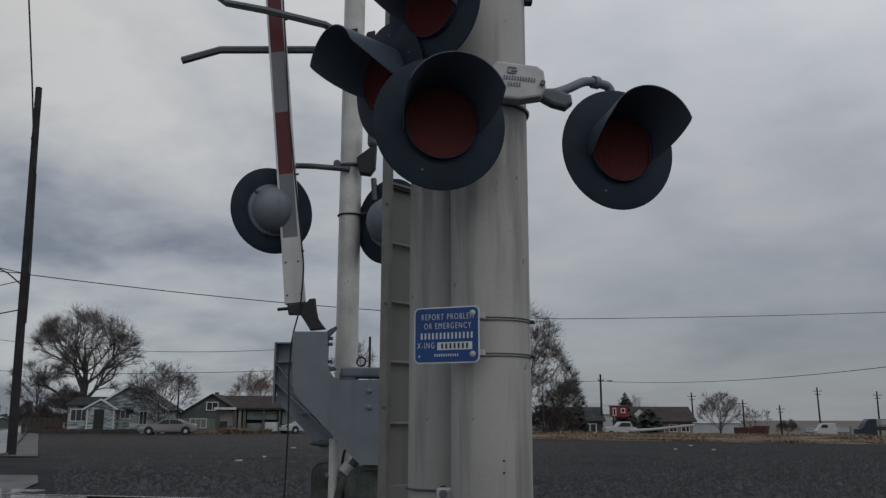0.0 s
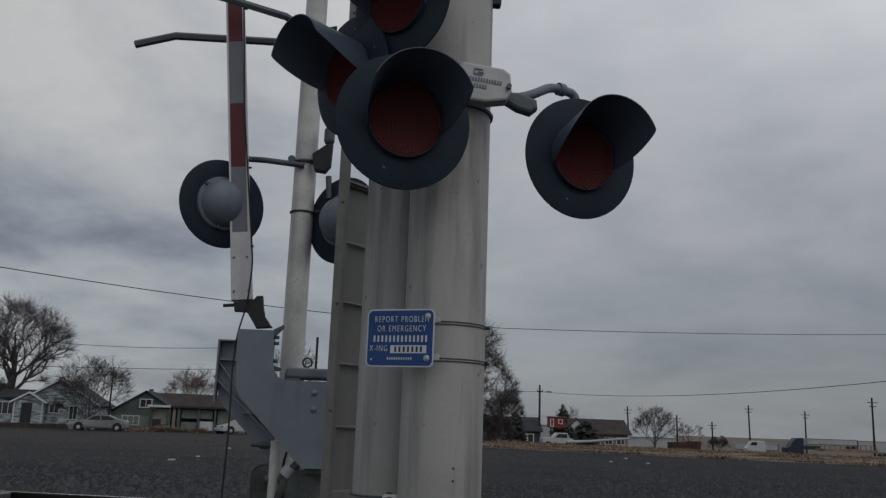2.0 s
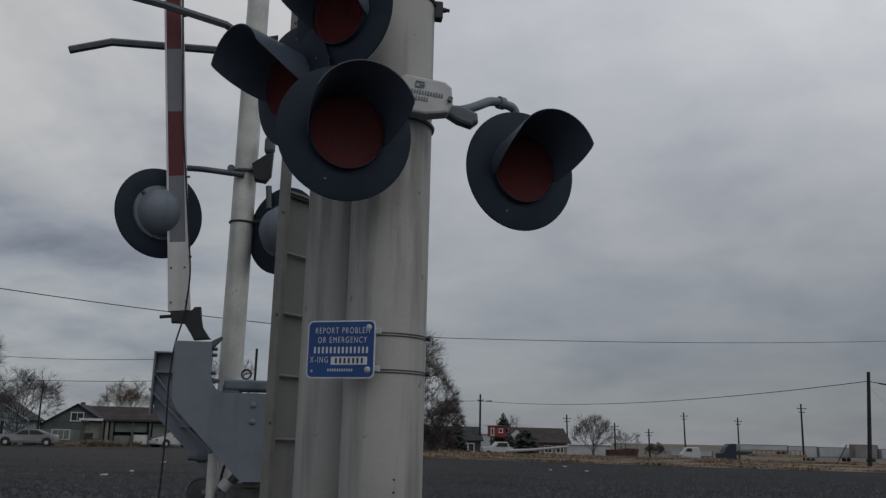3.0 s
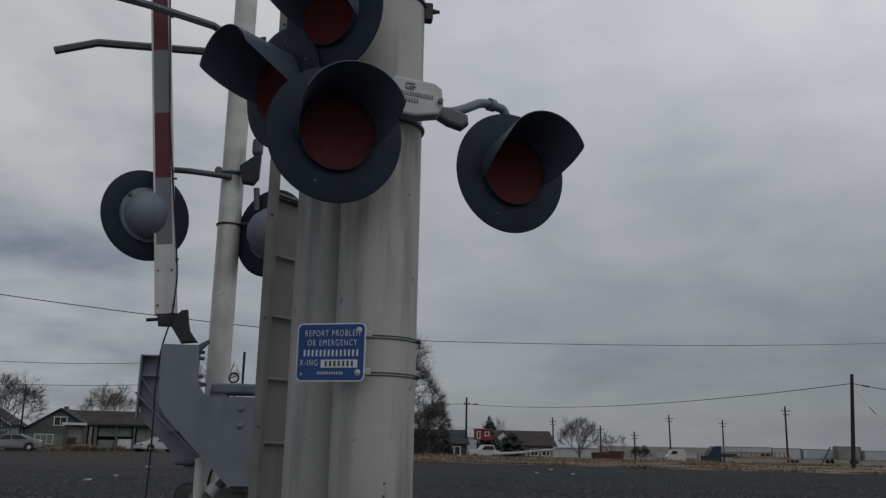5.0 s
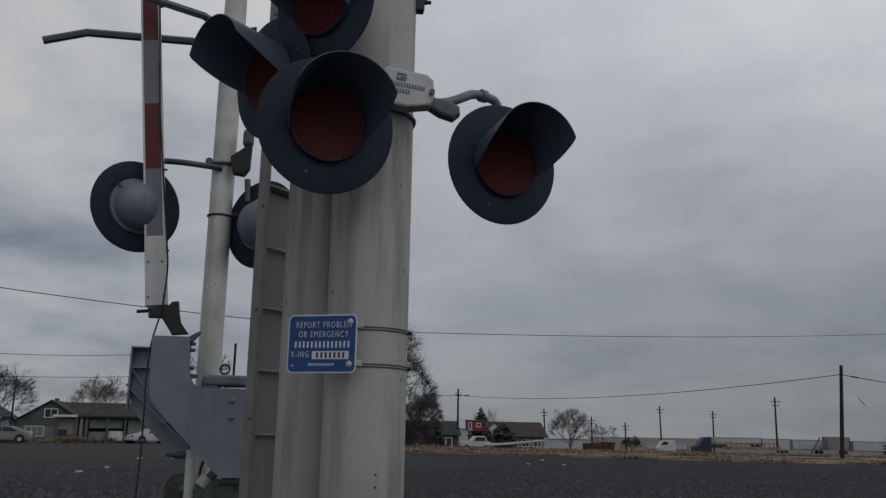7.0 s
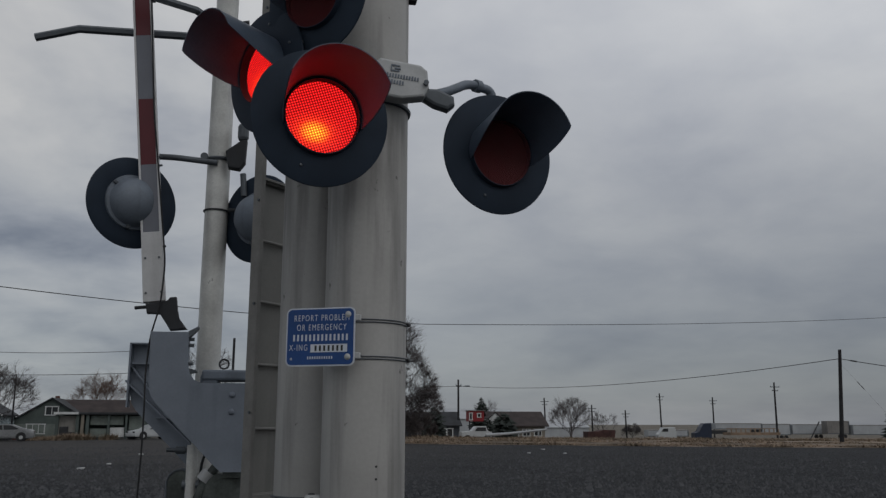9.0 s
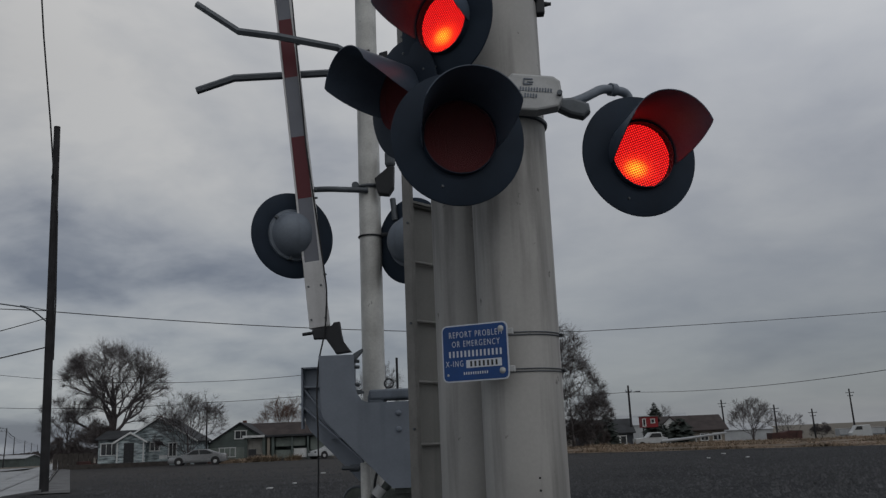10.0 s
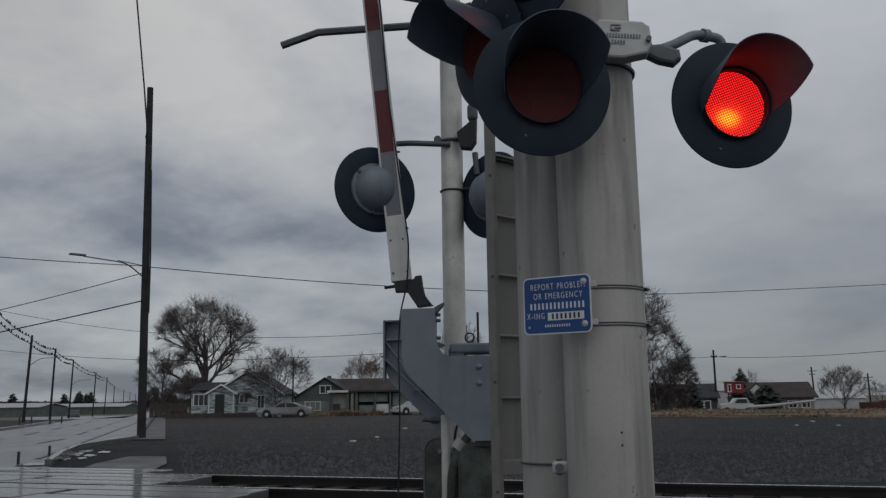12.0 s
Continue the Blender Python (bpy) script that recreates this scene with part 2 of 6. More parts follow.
def lens_material():
    """Red roundel: half clear glass, the rest scattered back in red by its prisms."""
    m = bpy.data.materials.new("red_lens")
    m.use_nodes = True
    t = m.node_tree
    b = t.nodes["Principled BSDF"]
    b.inputs["Base Color"].default_value = (0.145, 0.019, 0.024, 1)
    b.inputs["Roughness"].default_value = 0.5
    b.inputs["Specular IOR Level"].default_value = 0.3
    clear = t.nodes.new("ShaderNodeBsdfTransparent")
    clear.inputs[0].default_value = (1.0, 0.75, 0.7, 1)
    mix = t.nodes.new("ShaderNodeMixShader")
    mix.inputs[0].default_value = 0.5
    t.links.new(clear.outputs[0], mix.inputs[1])
    t.links.new(b.outputs[0], mix.inputs[2])
    out = t.nodes["Material Output"]
    t.links.new(mix.outputs[0], out.inputs[0])
    return m


def glow_material():
    """The lit bulb and reflector behind the roundel: red, with the hot filament low in it and a fine lattice."""
    m = bpy.data.materials.new("lamp_glow")
    m.use_nodes = True
    t = m.node_tree
    t.nodes.remove(t.nodes["Principled BSDF"])
    tc = t.nodes.new("ShaderNodeTexCoord")
    sp = t.nodes.new("ShaderNodeSeparateXYZ")
    t.links.new(tc.outputs["Object"], sp.inputs[0])

    def mth(op, a, b=None, clamp=False):
        n = t.nodes.new("ShaderNodeMath")
        n.operation, n.use_clamp = op, clamp
        for i, v in enumerate((a, b)):
            if v is None:
                continue
            if isinstance(v, (int, float)):
                n.inputs[i].default_value = v
            else:
                t.links.new(v, n.inputs[i])
        return n.outputs[0]

    x, z = sp.outputs[0], sp.outputs[2]
    u = mth("ADD", mth("MULTIPLY", x, 500.0), mth("MULTIPLY", z, 200.0))
    v = mth("SUBTRACT", mth("MULTIPLY", z, 500.0), mth("MULTIPLY", x, 200.0))
    cells = mth("MULTIPLY", mth("ADD", mth("SINE", u), 1.3), mth("ADD", mth("SINE", v), 1.5))
    cells = mth("ADD", mth("MULTIPLY", mth("POWER", mth("MULTIPLY", cells, 0.174), 2.2), 1.3), 0.10)
    dx, dz = mth("ADD", x, 0.025), mth("ADD", z, 0.066)
    d2 = mth("ADD", mth("MULTIPLY", mth("MULTIPLY", dx, dx), 0.55), mth("MULTIPLY", dz, dz))
    hot = mth("POWER", 2.718, mth("MULTIPLY", d2, -360.0))
    ramp = t.nodes.new("ShaderNodeValToRGB")
    e = ramp.color_ramp.elements
    e[0].position, e[0].color = 0.0, (0.55, 0.010, 0.011, 1)
    e[1].position, e[1].color = 1.0, (1.0, 0.30, 0.02, 1)
    mid = e.new(0.35)
    mid.color = (0.8, 0.030, 0.012, 1)
    t.links.new(hot, ramp.inputs[0])
    em = t.nodes.new("ShaderNodeEmission")
    t.links.new(ramp.outputs[0], em.inputs[0])
    t.links.new(mth("MULTIPLY", cells, mth("ADD", mth("MULTIPLY", hot, 4.0), 8.2)), em.inputs[1])
    t.links.new(em.outputs[0], t.nodes["Material Output"].inputs[0])
    return m


def gravel_material():
    """Dark crushed stone: pebbles, patches and puddled fines, giving way to bare brown dirt towards the houses."""
    m = bpy.data.materials.new("gravel")
    m.use_nodes = True
    t = m.node_tree
    b = t.nodes["Principled BSDF"]
    b.inputs["Roughness"].default_value, b.inputs["Specular IOR Level"].default_value = 0.9, 0.25
    tc = t.nodes.new("ShaderNodeTexCoord")

    def noise_at(sc, detail, rough):
        n = t.nodes.new("ShaderNodeTexNoise")
        n.inputs["Scale"].default_value, n.inputs["Detail"].default_value, n.inputs["Roughness"].default_value = sc, detail, rough
        t.links.new(tc.outputs["Object"], n.inputs["Vector"])
        return n.outputs[0]

    def span(v, lo, hi, a=0.0, z=1.0):
        r = t.nodes.new("ShaderNodeMapRange")
        for i, x in zip((1, 2, 3, 4), (lo, hi, a, z)):
            r.inputs[i].default_value = x
        t.links.new(v, r.inputs[0])
        return r.outputs[0]

    def mixed(fac, a, c, mode="MIX"):
        x = t.nodes.new("ShaderNodeMix")
        x.data_type, x.blend_type = "RGBA", mode
        for i, v in ((0, fac), (6, a), (7, c)):
            if isinstance(v, float):
                x.inputs[i].default_value = v
            elif isinstance(v, tuple):
                x.inputs[i].default_value = (*v, 1)
            else:
                t.links.new(v, x.inputs[i])
        return x.outputs[2]

    patches, clumps, grit = noise_at(0.22, 4.0, 0.55), noise_at(3.2, 9.0, 0.66), noise_at(14.0, 4.0, 0.7)
    stone = mixed(span(clumps, 0.36, 0.66), (0.0080, 0.0102, 0.0136), (0.030, 0.0350, 0.0430))
    stone = mixed(span(patches, 0.35, 0.65), mixed(1.0, stone, (0.55, 0.56, 0.60), "MULTIPLY"), stone)
    soil = mixed(span(clumps, 0.34, 0.68), (0.036, 0.0345, 0.034), (0.082, 0.078, 0.0755))
    sp = t.nodes.new("ShaderNodeSeparateXYZ")
    t.links.new(tc.outputs["Object"], sp.inputs[0])
    edge = t.nodes.new("ShaderNodeMath")
    edge.operation = "ADD"
    t.links.new(span(sp.outputs[1], 20.0, 50.0), edge.inputs[0])
    t.links.new(span(patches, 0.3, 0.7, -0.35, 0.35), edge.inputs[1])
    east = span(sp.outputs[0], 0.0, 12.0, 1.0, 0.25)
    blend = t.nodes.new("ShaderNodeMath")
    blend.operation, blend.use_clamp = "MULTIPLY", True
    t.links.new(edge.outputs[0], blend.inputs[0])
    t.links.new(east, blend.inputs[1])
    col = mixed(blend.outputs[0], stone, soil)
    # far ground paled: distance haze is put into its colour
    hazed_land = mixed(span(clumps, 0.34, 0.68), (0.13, 0.115, 0.09), (0.22, 0.20, 0.165))
    col = mixed(span(sp.outputs[1], 85.0, 110.0), col, hazed_land)
    col = mixed(span(grit, 0.33, 0.66), mixed(1.0, col, (0.45, 0.45, 0.46), "MULTIPLY"), col)
    t.links.new(col, b.inputs["Base Color"])
    bp = t.nodes.new("ShaderNodeBump")
    bp.inputs["Strength"].default_value, bp.inputs["Distance"].default_value = 0.8, 0.07
    t.links.new(grit, bp.inputs["Height"])
    t.links.new(bp.outputs[0], b.inputs["Normal"])
    return m


M["gravel"] = gravel_material()
M["lens"] = lens_material()
M["glow"] = glow_material()
# for leaves added to hide the lamp glow, and for unlit reflectors
M["shutter"] = surface("shutter", (0.03, 0.008, 0.009), 0.6, var=0.2, scale=20, fine=90, bump=0.0)


# ---- mesh helpers ----
def part(name, bm, material, parent=None, label="", smooth=None):
    me = bpy.data.meshes.new(name)
    bmesh.ops.recalc_face_normals(bm, faces=bm.faces)
    bm.to_mesh(me)
    bm.free()
    me.materials.append(M[material])
    if smooth is not None:
        me.polygons.foreach_set("use_smooth", [True] * len(me.polygons))
        me.set_sharp_from_angle(angle=radians(smooth))
    ob = new(name, me)
    if parent:
        ob.parent = parent
    if label:
        ob["label"] = label
    return ob


def thing(name, label, category, m=None, group="", kind=""):
    ob = new(name)
    ob.empty_display_size = 0.1
    if m is not None:
        ob.matrix_basis = m
    return tagged(ob, label, category, group, kind)


def lone(name, bm, material, label, category, m=None, kind="", smooth=None, group=""):
    ob = part(name, bm, material, smooth=smooth)
    if m is not None:
        ob.matrix_basis = m
    return tagged(ob, label, category, group, kind)


def box(bm, c, s, m=None, bevel=0.0):
    mm = Matrix.Translation(c) @ Matrix.Diagonal((*s, 1))
    r = bmesh.ops.create_cube(bm, size=1, matrix=(m @ mm) if m is not None else mm)
    if bevel:
        edges = list({e for v in r["verts"] for e in v.link_edges})
        bmesh.ops.bevel(bm, geom=edges, offset=bevel, segments=2, affect="EDGES", profile=0.5)
    return bm


def tube(bm, pts, r, seg=10, r1=None, cap=True):
    """A round bar through the points, its radius going from r to r1."""
    pts = [Vector(p) for p in pts]
    r1 = r if r1 is None else r1
    rings = []
    side = None
    for i, p in enumerate(pts):
        a, b = pts[max(0, i - 1)], pts[min(len(pts) - 1, i + 1)]
        d = (b - a).normalized()
        if side is None:
            side = d.orthogonal().normalized()
        side = (side - d * side.dot(d)).normalized()
        up = d.cross(side)
        rad = r + (r1 - r) * i / max(1, len(pts) - 1)
        rings.append([bm.verts.new(p + (side * math.cos(k * math.tau / seg) + up * math.sin(k * math.tau / seg)) * rad) for k in range(seg)])
    for a, b in zip(rings, rings[1:]):
        for k in range(seg):
            bm.faces.new((a[k], a[(k + 1) % seg], b[(k + 1) % seg], b[k]))
    if cap:
        bm.faces.new(rings[0][::-1])
        bm.faces.new(rings[-1])
    return bm


def rounded(pts, radius=0.05, n=5):
    """The points of a path with its corners rounded."""
    pts = [Vector(p) for p in pts]
    out = [pts[0]]
    for a, b, c in zip(pts, pts[1:], pts[2:]):
        p, q = b + (a - b).normalized() * radius, b + (c - b).normalized() * radius
        for i in range(n + 1):
            s = i / n
            out.append(p * (1 - s) ** 2 + b * 2 * s * (1 - s) + q * s ** 2)
    out.append(pts[-1])
    return out


def prism(bm, outline, y0, y1, bevel=0.0):
    """A plate in the xz plane from y0 to y1."""
    front = [bm.verts.new((x, y0, z)) for x, z in outline]
    back = [bm.verts.new((x, y1, z)) for x, z in outline]
    n = len(outline)
    fs = [bm.faces.new(front), bm.faces.new(back[::-1])]
    for i in range(n):
        fs.append(bm.faces.new((front[i], back[i], back[(i + 1) % n], front[(i + 1) % n])))
    if bevel:
        edges = list({e for f in fs[:2] for e in f.edges})
        bmesh.ops.bevel(bm, geom=edges, offset=bevel, segments=2, affect="EDGES", profile=0.5)
    return bm


def lathe(bm, profile, seg=48, closed=False):
    """Turns (radius, y) pairs round the y axis."""
    rings = []
    for r, y in profile:
        if r < 1e-6:
            rings.append([bm.verts.new((0, y, 0))])
        else:
            rings.append([bm.verts.new((r * math.cos(k * math.tau / seg), y, r * math.sin(k * math.tau / seg))) for k in range(seg)])
    pairs = list(zip(rings, rings[1:])) + ([(rings[-1], rings[0])] if closed else [])
    for a, b in pairs:
        for k in range(seg):
            k2 = (k + 1) % seg
            if len(a) == 1 and len(b) == 1:
                continue
            if len(a) == 1:
                bm.faces.new((a[0], b[k2], b[k]))
            elif len(b) == 1:
                bm.faces.new((a[k], a[k2], b[0]))
            else:
                bm.faces.new((a[k], a[k2], b[k2], b[k]))
    return bm


def B():
    return bmesh.new()


def sag(a, b, drop, n=24):
    a, b = Vector(a), Vector(b)
    return [a.lerp(b, i / n) - Vector((0, 0, drop * 4 * (i / n) * (1 - i / n))) for i in range(n + 1)]


# ---- ground, road, tracks ----
RAIL_DIR = Vector((1, -0.215, 0)).normalized()
RAIL_N = Vector((0.215, 1, 0)).normalized()
BED = 0.20


def dip(x, y):
    """The land falls a little behind the grass strip on the east side, and along the street to the west."""
    s = min(1, max(0, (y - 78) / 90)) * min(1, max(0, (x + 4) / 14))
    w = min(1, max(0, (y - 70) / 70)) * min(1, max(0, (-40 - x) / 14))
    return -2.6 * s * s * (3 - 2 * s) - 0.85 * w * w * (3 - 2 * w)


def ground_sheet():
    ys = [-60, -20, 0, 8, 12, 16, 20, 26, 32, 40, 48, 56, 64, 72, 80, 88, 96, 105, 115, 125, 140, 160, 190, 230, 300, 420, 700, 1500, 4000]
    xs = [-4000, -1500, -600, -300, -200, -140, -100, -80, -65, -50, -40, -32, -26, -20, -15, -10, -5, 0, 5, 10, 15, 20, 26, 32, 40, 50, 65, 80, 100, 140, 200, 300, 600, 1500, 4000]
    bm = B()
    grid = [[bm.verts.new((x, y, dip(x, y) + (noise.noise((x * 0.15, y * 0.15, 0)) * 0.05 if 17 < y < 75 and x > -8 else 0))) for x in xs] for y in ys]
    for a, b in zip(grid, grid[1:]):
        for i in range(len(xs) - 1):
            bm.faces.new((a[i], a[i + 1], b[i + 1], b[i]))
    ob = part("ground", bm, "gravel", smooth=60)
    return tagged(ob, "dark wet gravel lot and bare dirt reaching to the houses", "ground", kind="structure")


ground_sheet()


def strip(name, left, right, z, material, label, category):
    """A flat band between two plan lines."""
    bm = B()
    a = [bm.verts.new((x, y, z + dip(x, y))) for x, y in left]
    b = [bm.verts.new((x, y, z + dip(x, y))) for x, y in right]
    for i in range(len(left) - 1):
        bm.faces.new((a[i], b[i], b[i + 1], a[i + 1]))
    return tagged(part(name, bm, material), label, category, kind="structure")


def road_left(y):
    return -11.3 - 0.44 * y


def road_right(y):
    pts = [(-40, 17.0), (12, -6.3), (17, -9.6), (19.7, -12.0), (27, -15.5), (34, -17.0), (46, -22.6), (700, -328)]
    for (y0, x0), (y1, x1) in zip(pts, pts[1:]):
        if y <= y1:
            return x0 + (x1 - x0) * (y - y0) / (y1 - y0)
    return -0.468 * y


road_ys = [-40, -10, 0, 8, 12, 15, 17, 19.7, 23, 27, 30, 34, 40, 46, 60, 70, 80, 90, 97, 105, 115, 125, 140, 150, 160, 190, 230, 300, 420, 690]
strip("road", [(road_left(y) - (0 if y > 22 else 14), y) for y in road_ys], [(road_right(y), y) for y in road_ys], 0.012, "asphalt", "wet grey asphalt street running off to the horizon", "road")


def pavement_x(y):
    return -8.52 - 0.468 * (y - 18.68)


bm = B()
line = [(x, y) for y, x in [(19.7, -12.0), (23, -13.7), (27, -15.5), (30, -16.2), (34, -17.0), (46, -22.6), (90, -43.2), (200, -94.7), (400, -188.3)]]
for (x0, y0), (x1, y1) in zip(line, line[1:]):
    d = Vector((x1 - x0, y1 - y0, 0))
    n = Vector((d.y, -d.x, 0)).normalized() * 0.16
    quad = [Vector((x0, y0, 0)), Vector((x1, y1, 0)), Vector((x1, y1, 0)) + n, Vector((x0, y0, 0)) + n]
    lo = [bm.verts.new(p) for p in quad]
    hi = [bm.verts.new(p + Vector((0, 0, 0.15))) for p in quad]
    bm.faces.new(hi)
    for i in range(4):
        bm.faces.new((lo[i], lo[(i + 1) % 4], hi[(i + 1) % 4], hi[i]))
tagged(part("kerb", bm, "concrete"), "grey concrete kerb along the street, wet", "kerb", kind="structure")
side_ys = [33.0, 34, 40, 46, 60, 72, 80, 88, 96, 105, 115, 125, 140, 160, 190, 230, 300]
strip("pavement", [(max(road_right(y) + 0.2, pavement_x(y) - 1.7), y) for y in side_ys], [(pavement_x(y), y) for y in side_ys], 0.045, "worn_concrete", "pale concrete pavement beside the street", "pavement")
strip("driveway_apron", [(-9.7, 16.6), (-10.9, 20.0), (-11.4, 22.6)], [(-8.0, 16.4), (-9.1, 20.0), (-10.3, 22.5)], 0.03, "worn_concrete", "worn pale concrete apron beside the crossing", "pavement")
bm = B()
pools = [(-13.25, 22.3, 0.42, 1.3, 1), (-13.95, 24.2, 0.42, 1.1, 2), (-14.35, 25.6, 0.3, 0.8, 3), (-12.85, 21.5, 0.3, 0.5, 4), (-12.95, 23.4, 0.22, 0.6, 5), (-13.4, 25.0, 0.24, 0.55, 6), (-12.5, 22.2, 0.16, 0.4, 7), (-12.3, 19.7, 0.5, 0.5, 8)]
for cx, cy, rx, ry, seed in pools:
    pts = []
    for k in range(56):
        a = k * math.tau / 56
        r = 0.8 + 0.6 * noise.noise((math.cos(a) * 2.2 + seed * 7, math.sin(a) * 2.2, seed)) + 0.3 * noise.noise((math.cos(a) * 6 + seed, math.sin(a) * 6, seed))
        dy = ry * r * math.sin(a)
        pts.append(bm.verts.new((cx + rx * r * math.cos(a) - 0.5 * dy, cy + dy, 0.045 if seed == 8 else 0.02)))
    bm.faces.new(pts)
tagged(part("puddle", bm, "puddle"), "shallow rain puddles on the dirt by the kerb", "puddle", kind="structure")
strip("side_street", [(-41.5, 66.5), (-58, 90), (-112, 172)], [(-40.0, 66.0), (-50.0, 88.5), (-86, 170)], 0.008, "asphalt", "wet asphalt of the side street beyond the far kerb", "road")
# far kerb of the street, and lane marks
bm = B()
for y0, y1 in [(24, 48), (48, 66)]:
    a, b = Vector((road_left(y0) + 0.3, y0, 0)), Vector((road_left(y1) + 0.3, y1, 0))
    w = Vector((-0.4, 0, 0))
    lo = [bm.verts.new(p) for p in (a, b, b + w, a + w)]
    hi = [bm.verts.new(p + Vector((0, 0, 0.16))) for p in (a, b, b + w, a + w)]
    bm.faces.new(hi)
    for i in range(4):
        bm.faces.new((lo[i], lo[(i + 1) % 4], hi[(i + 1) % 4], hi[i]))
tagged(part("far_kerb", bm, "concrete"), "low concrete kerb on the far side of the street", "kerb", kind="structure")
marks = tagged(new("lane_marking"), "worn pale lane lines on the wet street", "road marking", kind="structure")
for off, dash in ((0.36, 4.0), (0.66, 4.0), (0.93, 60.0)):
    y = 22.0
    while y < 130:
        y1 = min(y + dash, 130)
        bm = B()
        vs = []
        for yy, w in ((y, -0.09), (y, 0.09), (y1, 0.09), (y1, -0.09)):
            x = road_left(yy) + (road_right(yy) - road_left(yy)) * off
            vs.append(bm.verts.new((x + w, yy, 0.034 + dip(x, yy))))
        bm.faces.new(vs)
        part("line", bm, "road_paint", marks)
        y += dash * 2.2


def at_rail(s, n, z=0.0):
    return RAIL_DIR * s + RAIL_N * n + Vector((0, 0, z))


track = tagged(new("railway_track"), "railway track of dull steel rails on dark ballast", "railway track", kind="structure")
RAILS = [11.62 * RAIL_N.y, 11.62 * RAIL_N.y - 1.54]
turn = Matrix.Rotation(math.atan2(RAIL_DIR.y, RAIL_DIR.x), 4, "Z")
for n in RAILS:
    base = turn.copy()
    base.translation = at_rail(0, n, BED)
    bm = B()
    box(bm, (0, 0, 0.055), (240, 0.14, 0.02), base)
    box(bm, (0, 0, 0.10), (240, 0.02, 0.09), base)
    box(bm, (0, 0, 0.15), (240, 0.072, 0.03), base)
    rail = part("rail", bm, "rail_steel", track)
    bm = B()
    box(bm, (0, 0, 0.168), (240, 0.06, 0.006), base)
    part("railhead", bm, "rail_top", rail, "polished running surface")
mid = (RAILS[0] + RAILS[1]) / 2
bm = B()
box(bm, (0, 0, 0.0), (0.23, 2.6, 0.09), None)
tie_mesh = bpy.data.meshes.new("tie")
bm.to_mesh(tie_mesh)
bm.free()
tie_mesh.materials.append(M["tie_wood"])
for k in range(64):
    tie = new("tie", tie_mesh)
    tie.parent = track
    m = turn.copy()
    m.translation = at_rail(-8.0 + k * 0.52, mid, 0.01 + BED)
    tie.matrix_basis = m
bm = B()
ends = [[bm.verts.new(at_rail(s, mid + n, z)) for n, z in ((-2.5, -0.02), (-1.55, BED + 0.02), (1.55, BED + 0.02), (2.5, -0.02))] for s in (-120, 120)]
for i in range(3):
    bm.faces.new((ends[0][i], ends[1][i], ends[1][i + 1], ends[0][i + 1]))
part("ballast", bm, "gravel", track, "dark crushed stone bed")
# crossing surface: concrete panels between and beside the rails, in the street
surface_thing = tagged(new("crossing_surface"), "wet grey concrete panels of the level crossing", "crossing surface", kind="structure")
for n0, n1 in ((RAILS[0] + 0.12, RAILS[0] + 0.8), (RAILS[1] + 0.12, RAILS[0] - 0.12), (RAILS[1] - 1.6, RAILS[1] - 0.12)):
    start = -7.5 + ((n0 + n1) / 2 - mid) * -1.14
    rows_of = 3 if n1 - n0 > 1 else 2
    for j in range(rows_of):
        c, wide = n0 + (n1 - n0) * (j + 0.5) / rows_of, (n1 - n0) / rows_of - 0.022
        for k in range(12):
            bm = B()
            m = turn.copy()
            m.translation = at_rail(start - 1.3 - k * 2.5 + 0.05 * ((j * 7 + k * 5) % 4), c)
            box(bm, (0, 0, 0.08 + BED + 0.004 * ((j + 2 * k) % 3)), (2.44, wide, 0.17), m, 0.014)
            part("panel", bm, "concrete", surface_thing)


# ---- the signal masts ----
def mast(name, x, y, r, top, label):
    ob = thing(name, label, "mast", pose(x, y, 0))
    bm = B()
    tube(bm, [(0, 0, 0.04), (0, 0, top)], r, 48)
    part("tube", bm, "mast_paint", ob, smooth=40)
    bm = B()
    box(bm, (0, 0, 0.02), (0.62, 0.62, 0.045), None, 0.006)
    part("base_plate", bm, "galvanized", ob)
    for sx in (-0.25, 0.25):
        for sy in (-0.25, 0.25):
            bm = B()
            tube(bm, [(sx, sy, 0.04), (sx, sy, 0.13)], 0.018, 8)
            part("anchor_bolt", bm, "galvanized", ob)
    return ob


FRONT = (0.253, 4.45)
REAR = (0.03, 4.86)
front_mast = mast("signal_mast", *FRONT, 0.196, 7.5, "thick cream-painted steel mast with grime streaks, carrying the lamps")
rear_mast = mast("signal_mast", *REAR, 0.196, 7.5, "thick cream-painted steel mast standing behind its twin")


def band(z, x, y, r, parent, a0, a1, thick=0.006):
    """A strap round a mast between two angles."""
    bm = B()
    pts = [(x + r * math.cos(radians(a0 + (a1 - a0) * i / 24)), y + r * math.sin(radians(a0 + (a1 - a0) * i / 24)), z) for i in range(25)]
    tube(bm, pts, thick, 6)
    return part("strap", bm, "dull_steel", parent, smooth=40)


def clamp(x, y, z, name, label, lug=(0.035, 0.05, 0.07)):
    ob = thing(name, label, "clamp", pose(x, y, z))
    bm = B()
    box(bm, (0, 0, 0), lug, None, 0.008)
    part("lug", bm, "black_steel", ob)
    bm = B()
    tube(bm, [(-0.02, 0, 0.01), (0.045, 0, 0.012)], lug[0] * 0.48, 8, 0.012)
    tube(bm, [(0.04, 0, 0.012), (0.062, 0, 0.012)], 0.010, 8)
    part("bolt", bm, "black_steel", ob)
    return ob


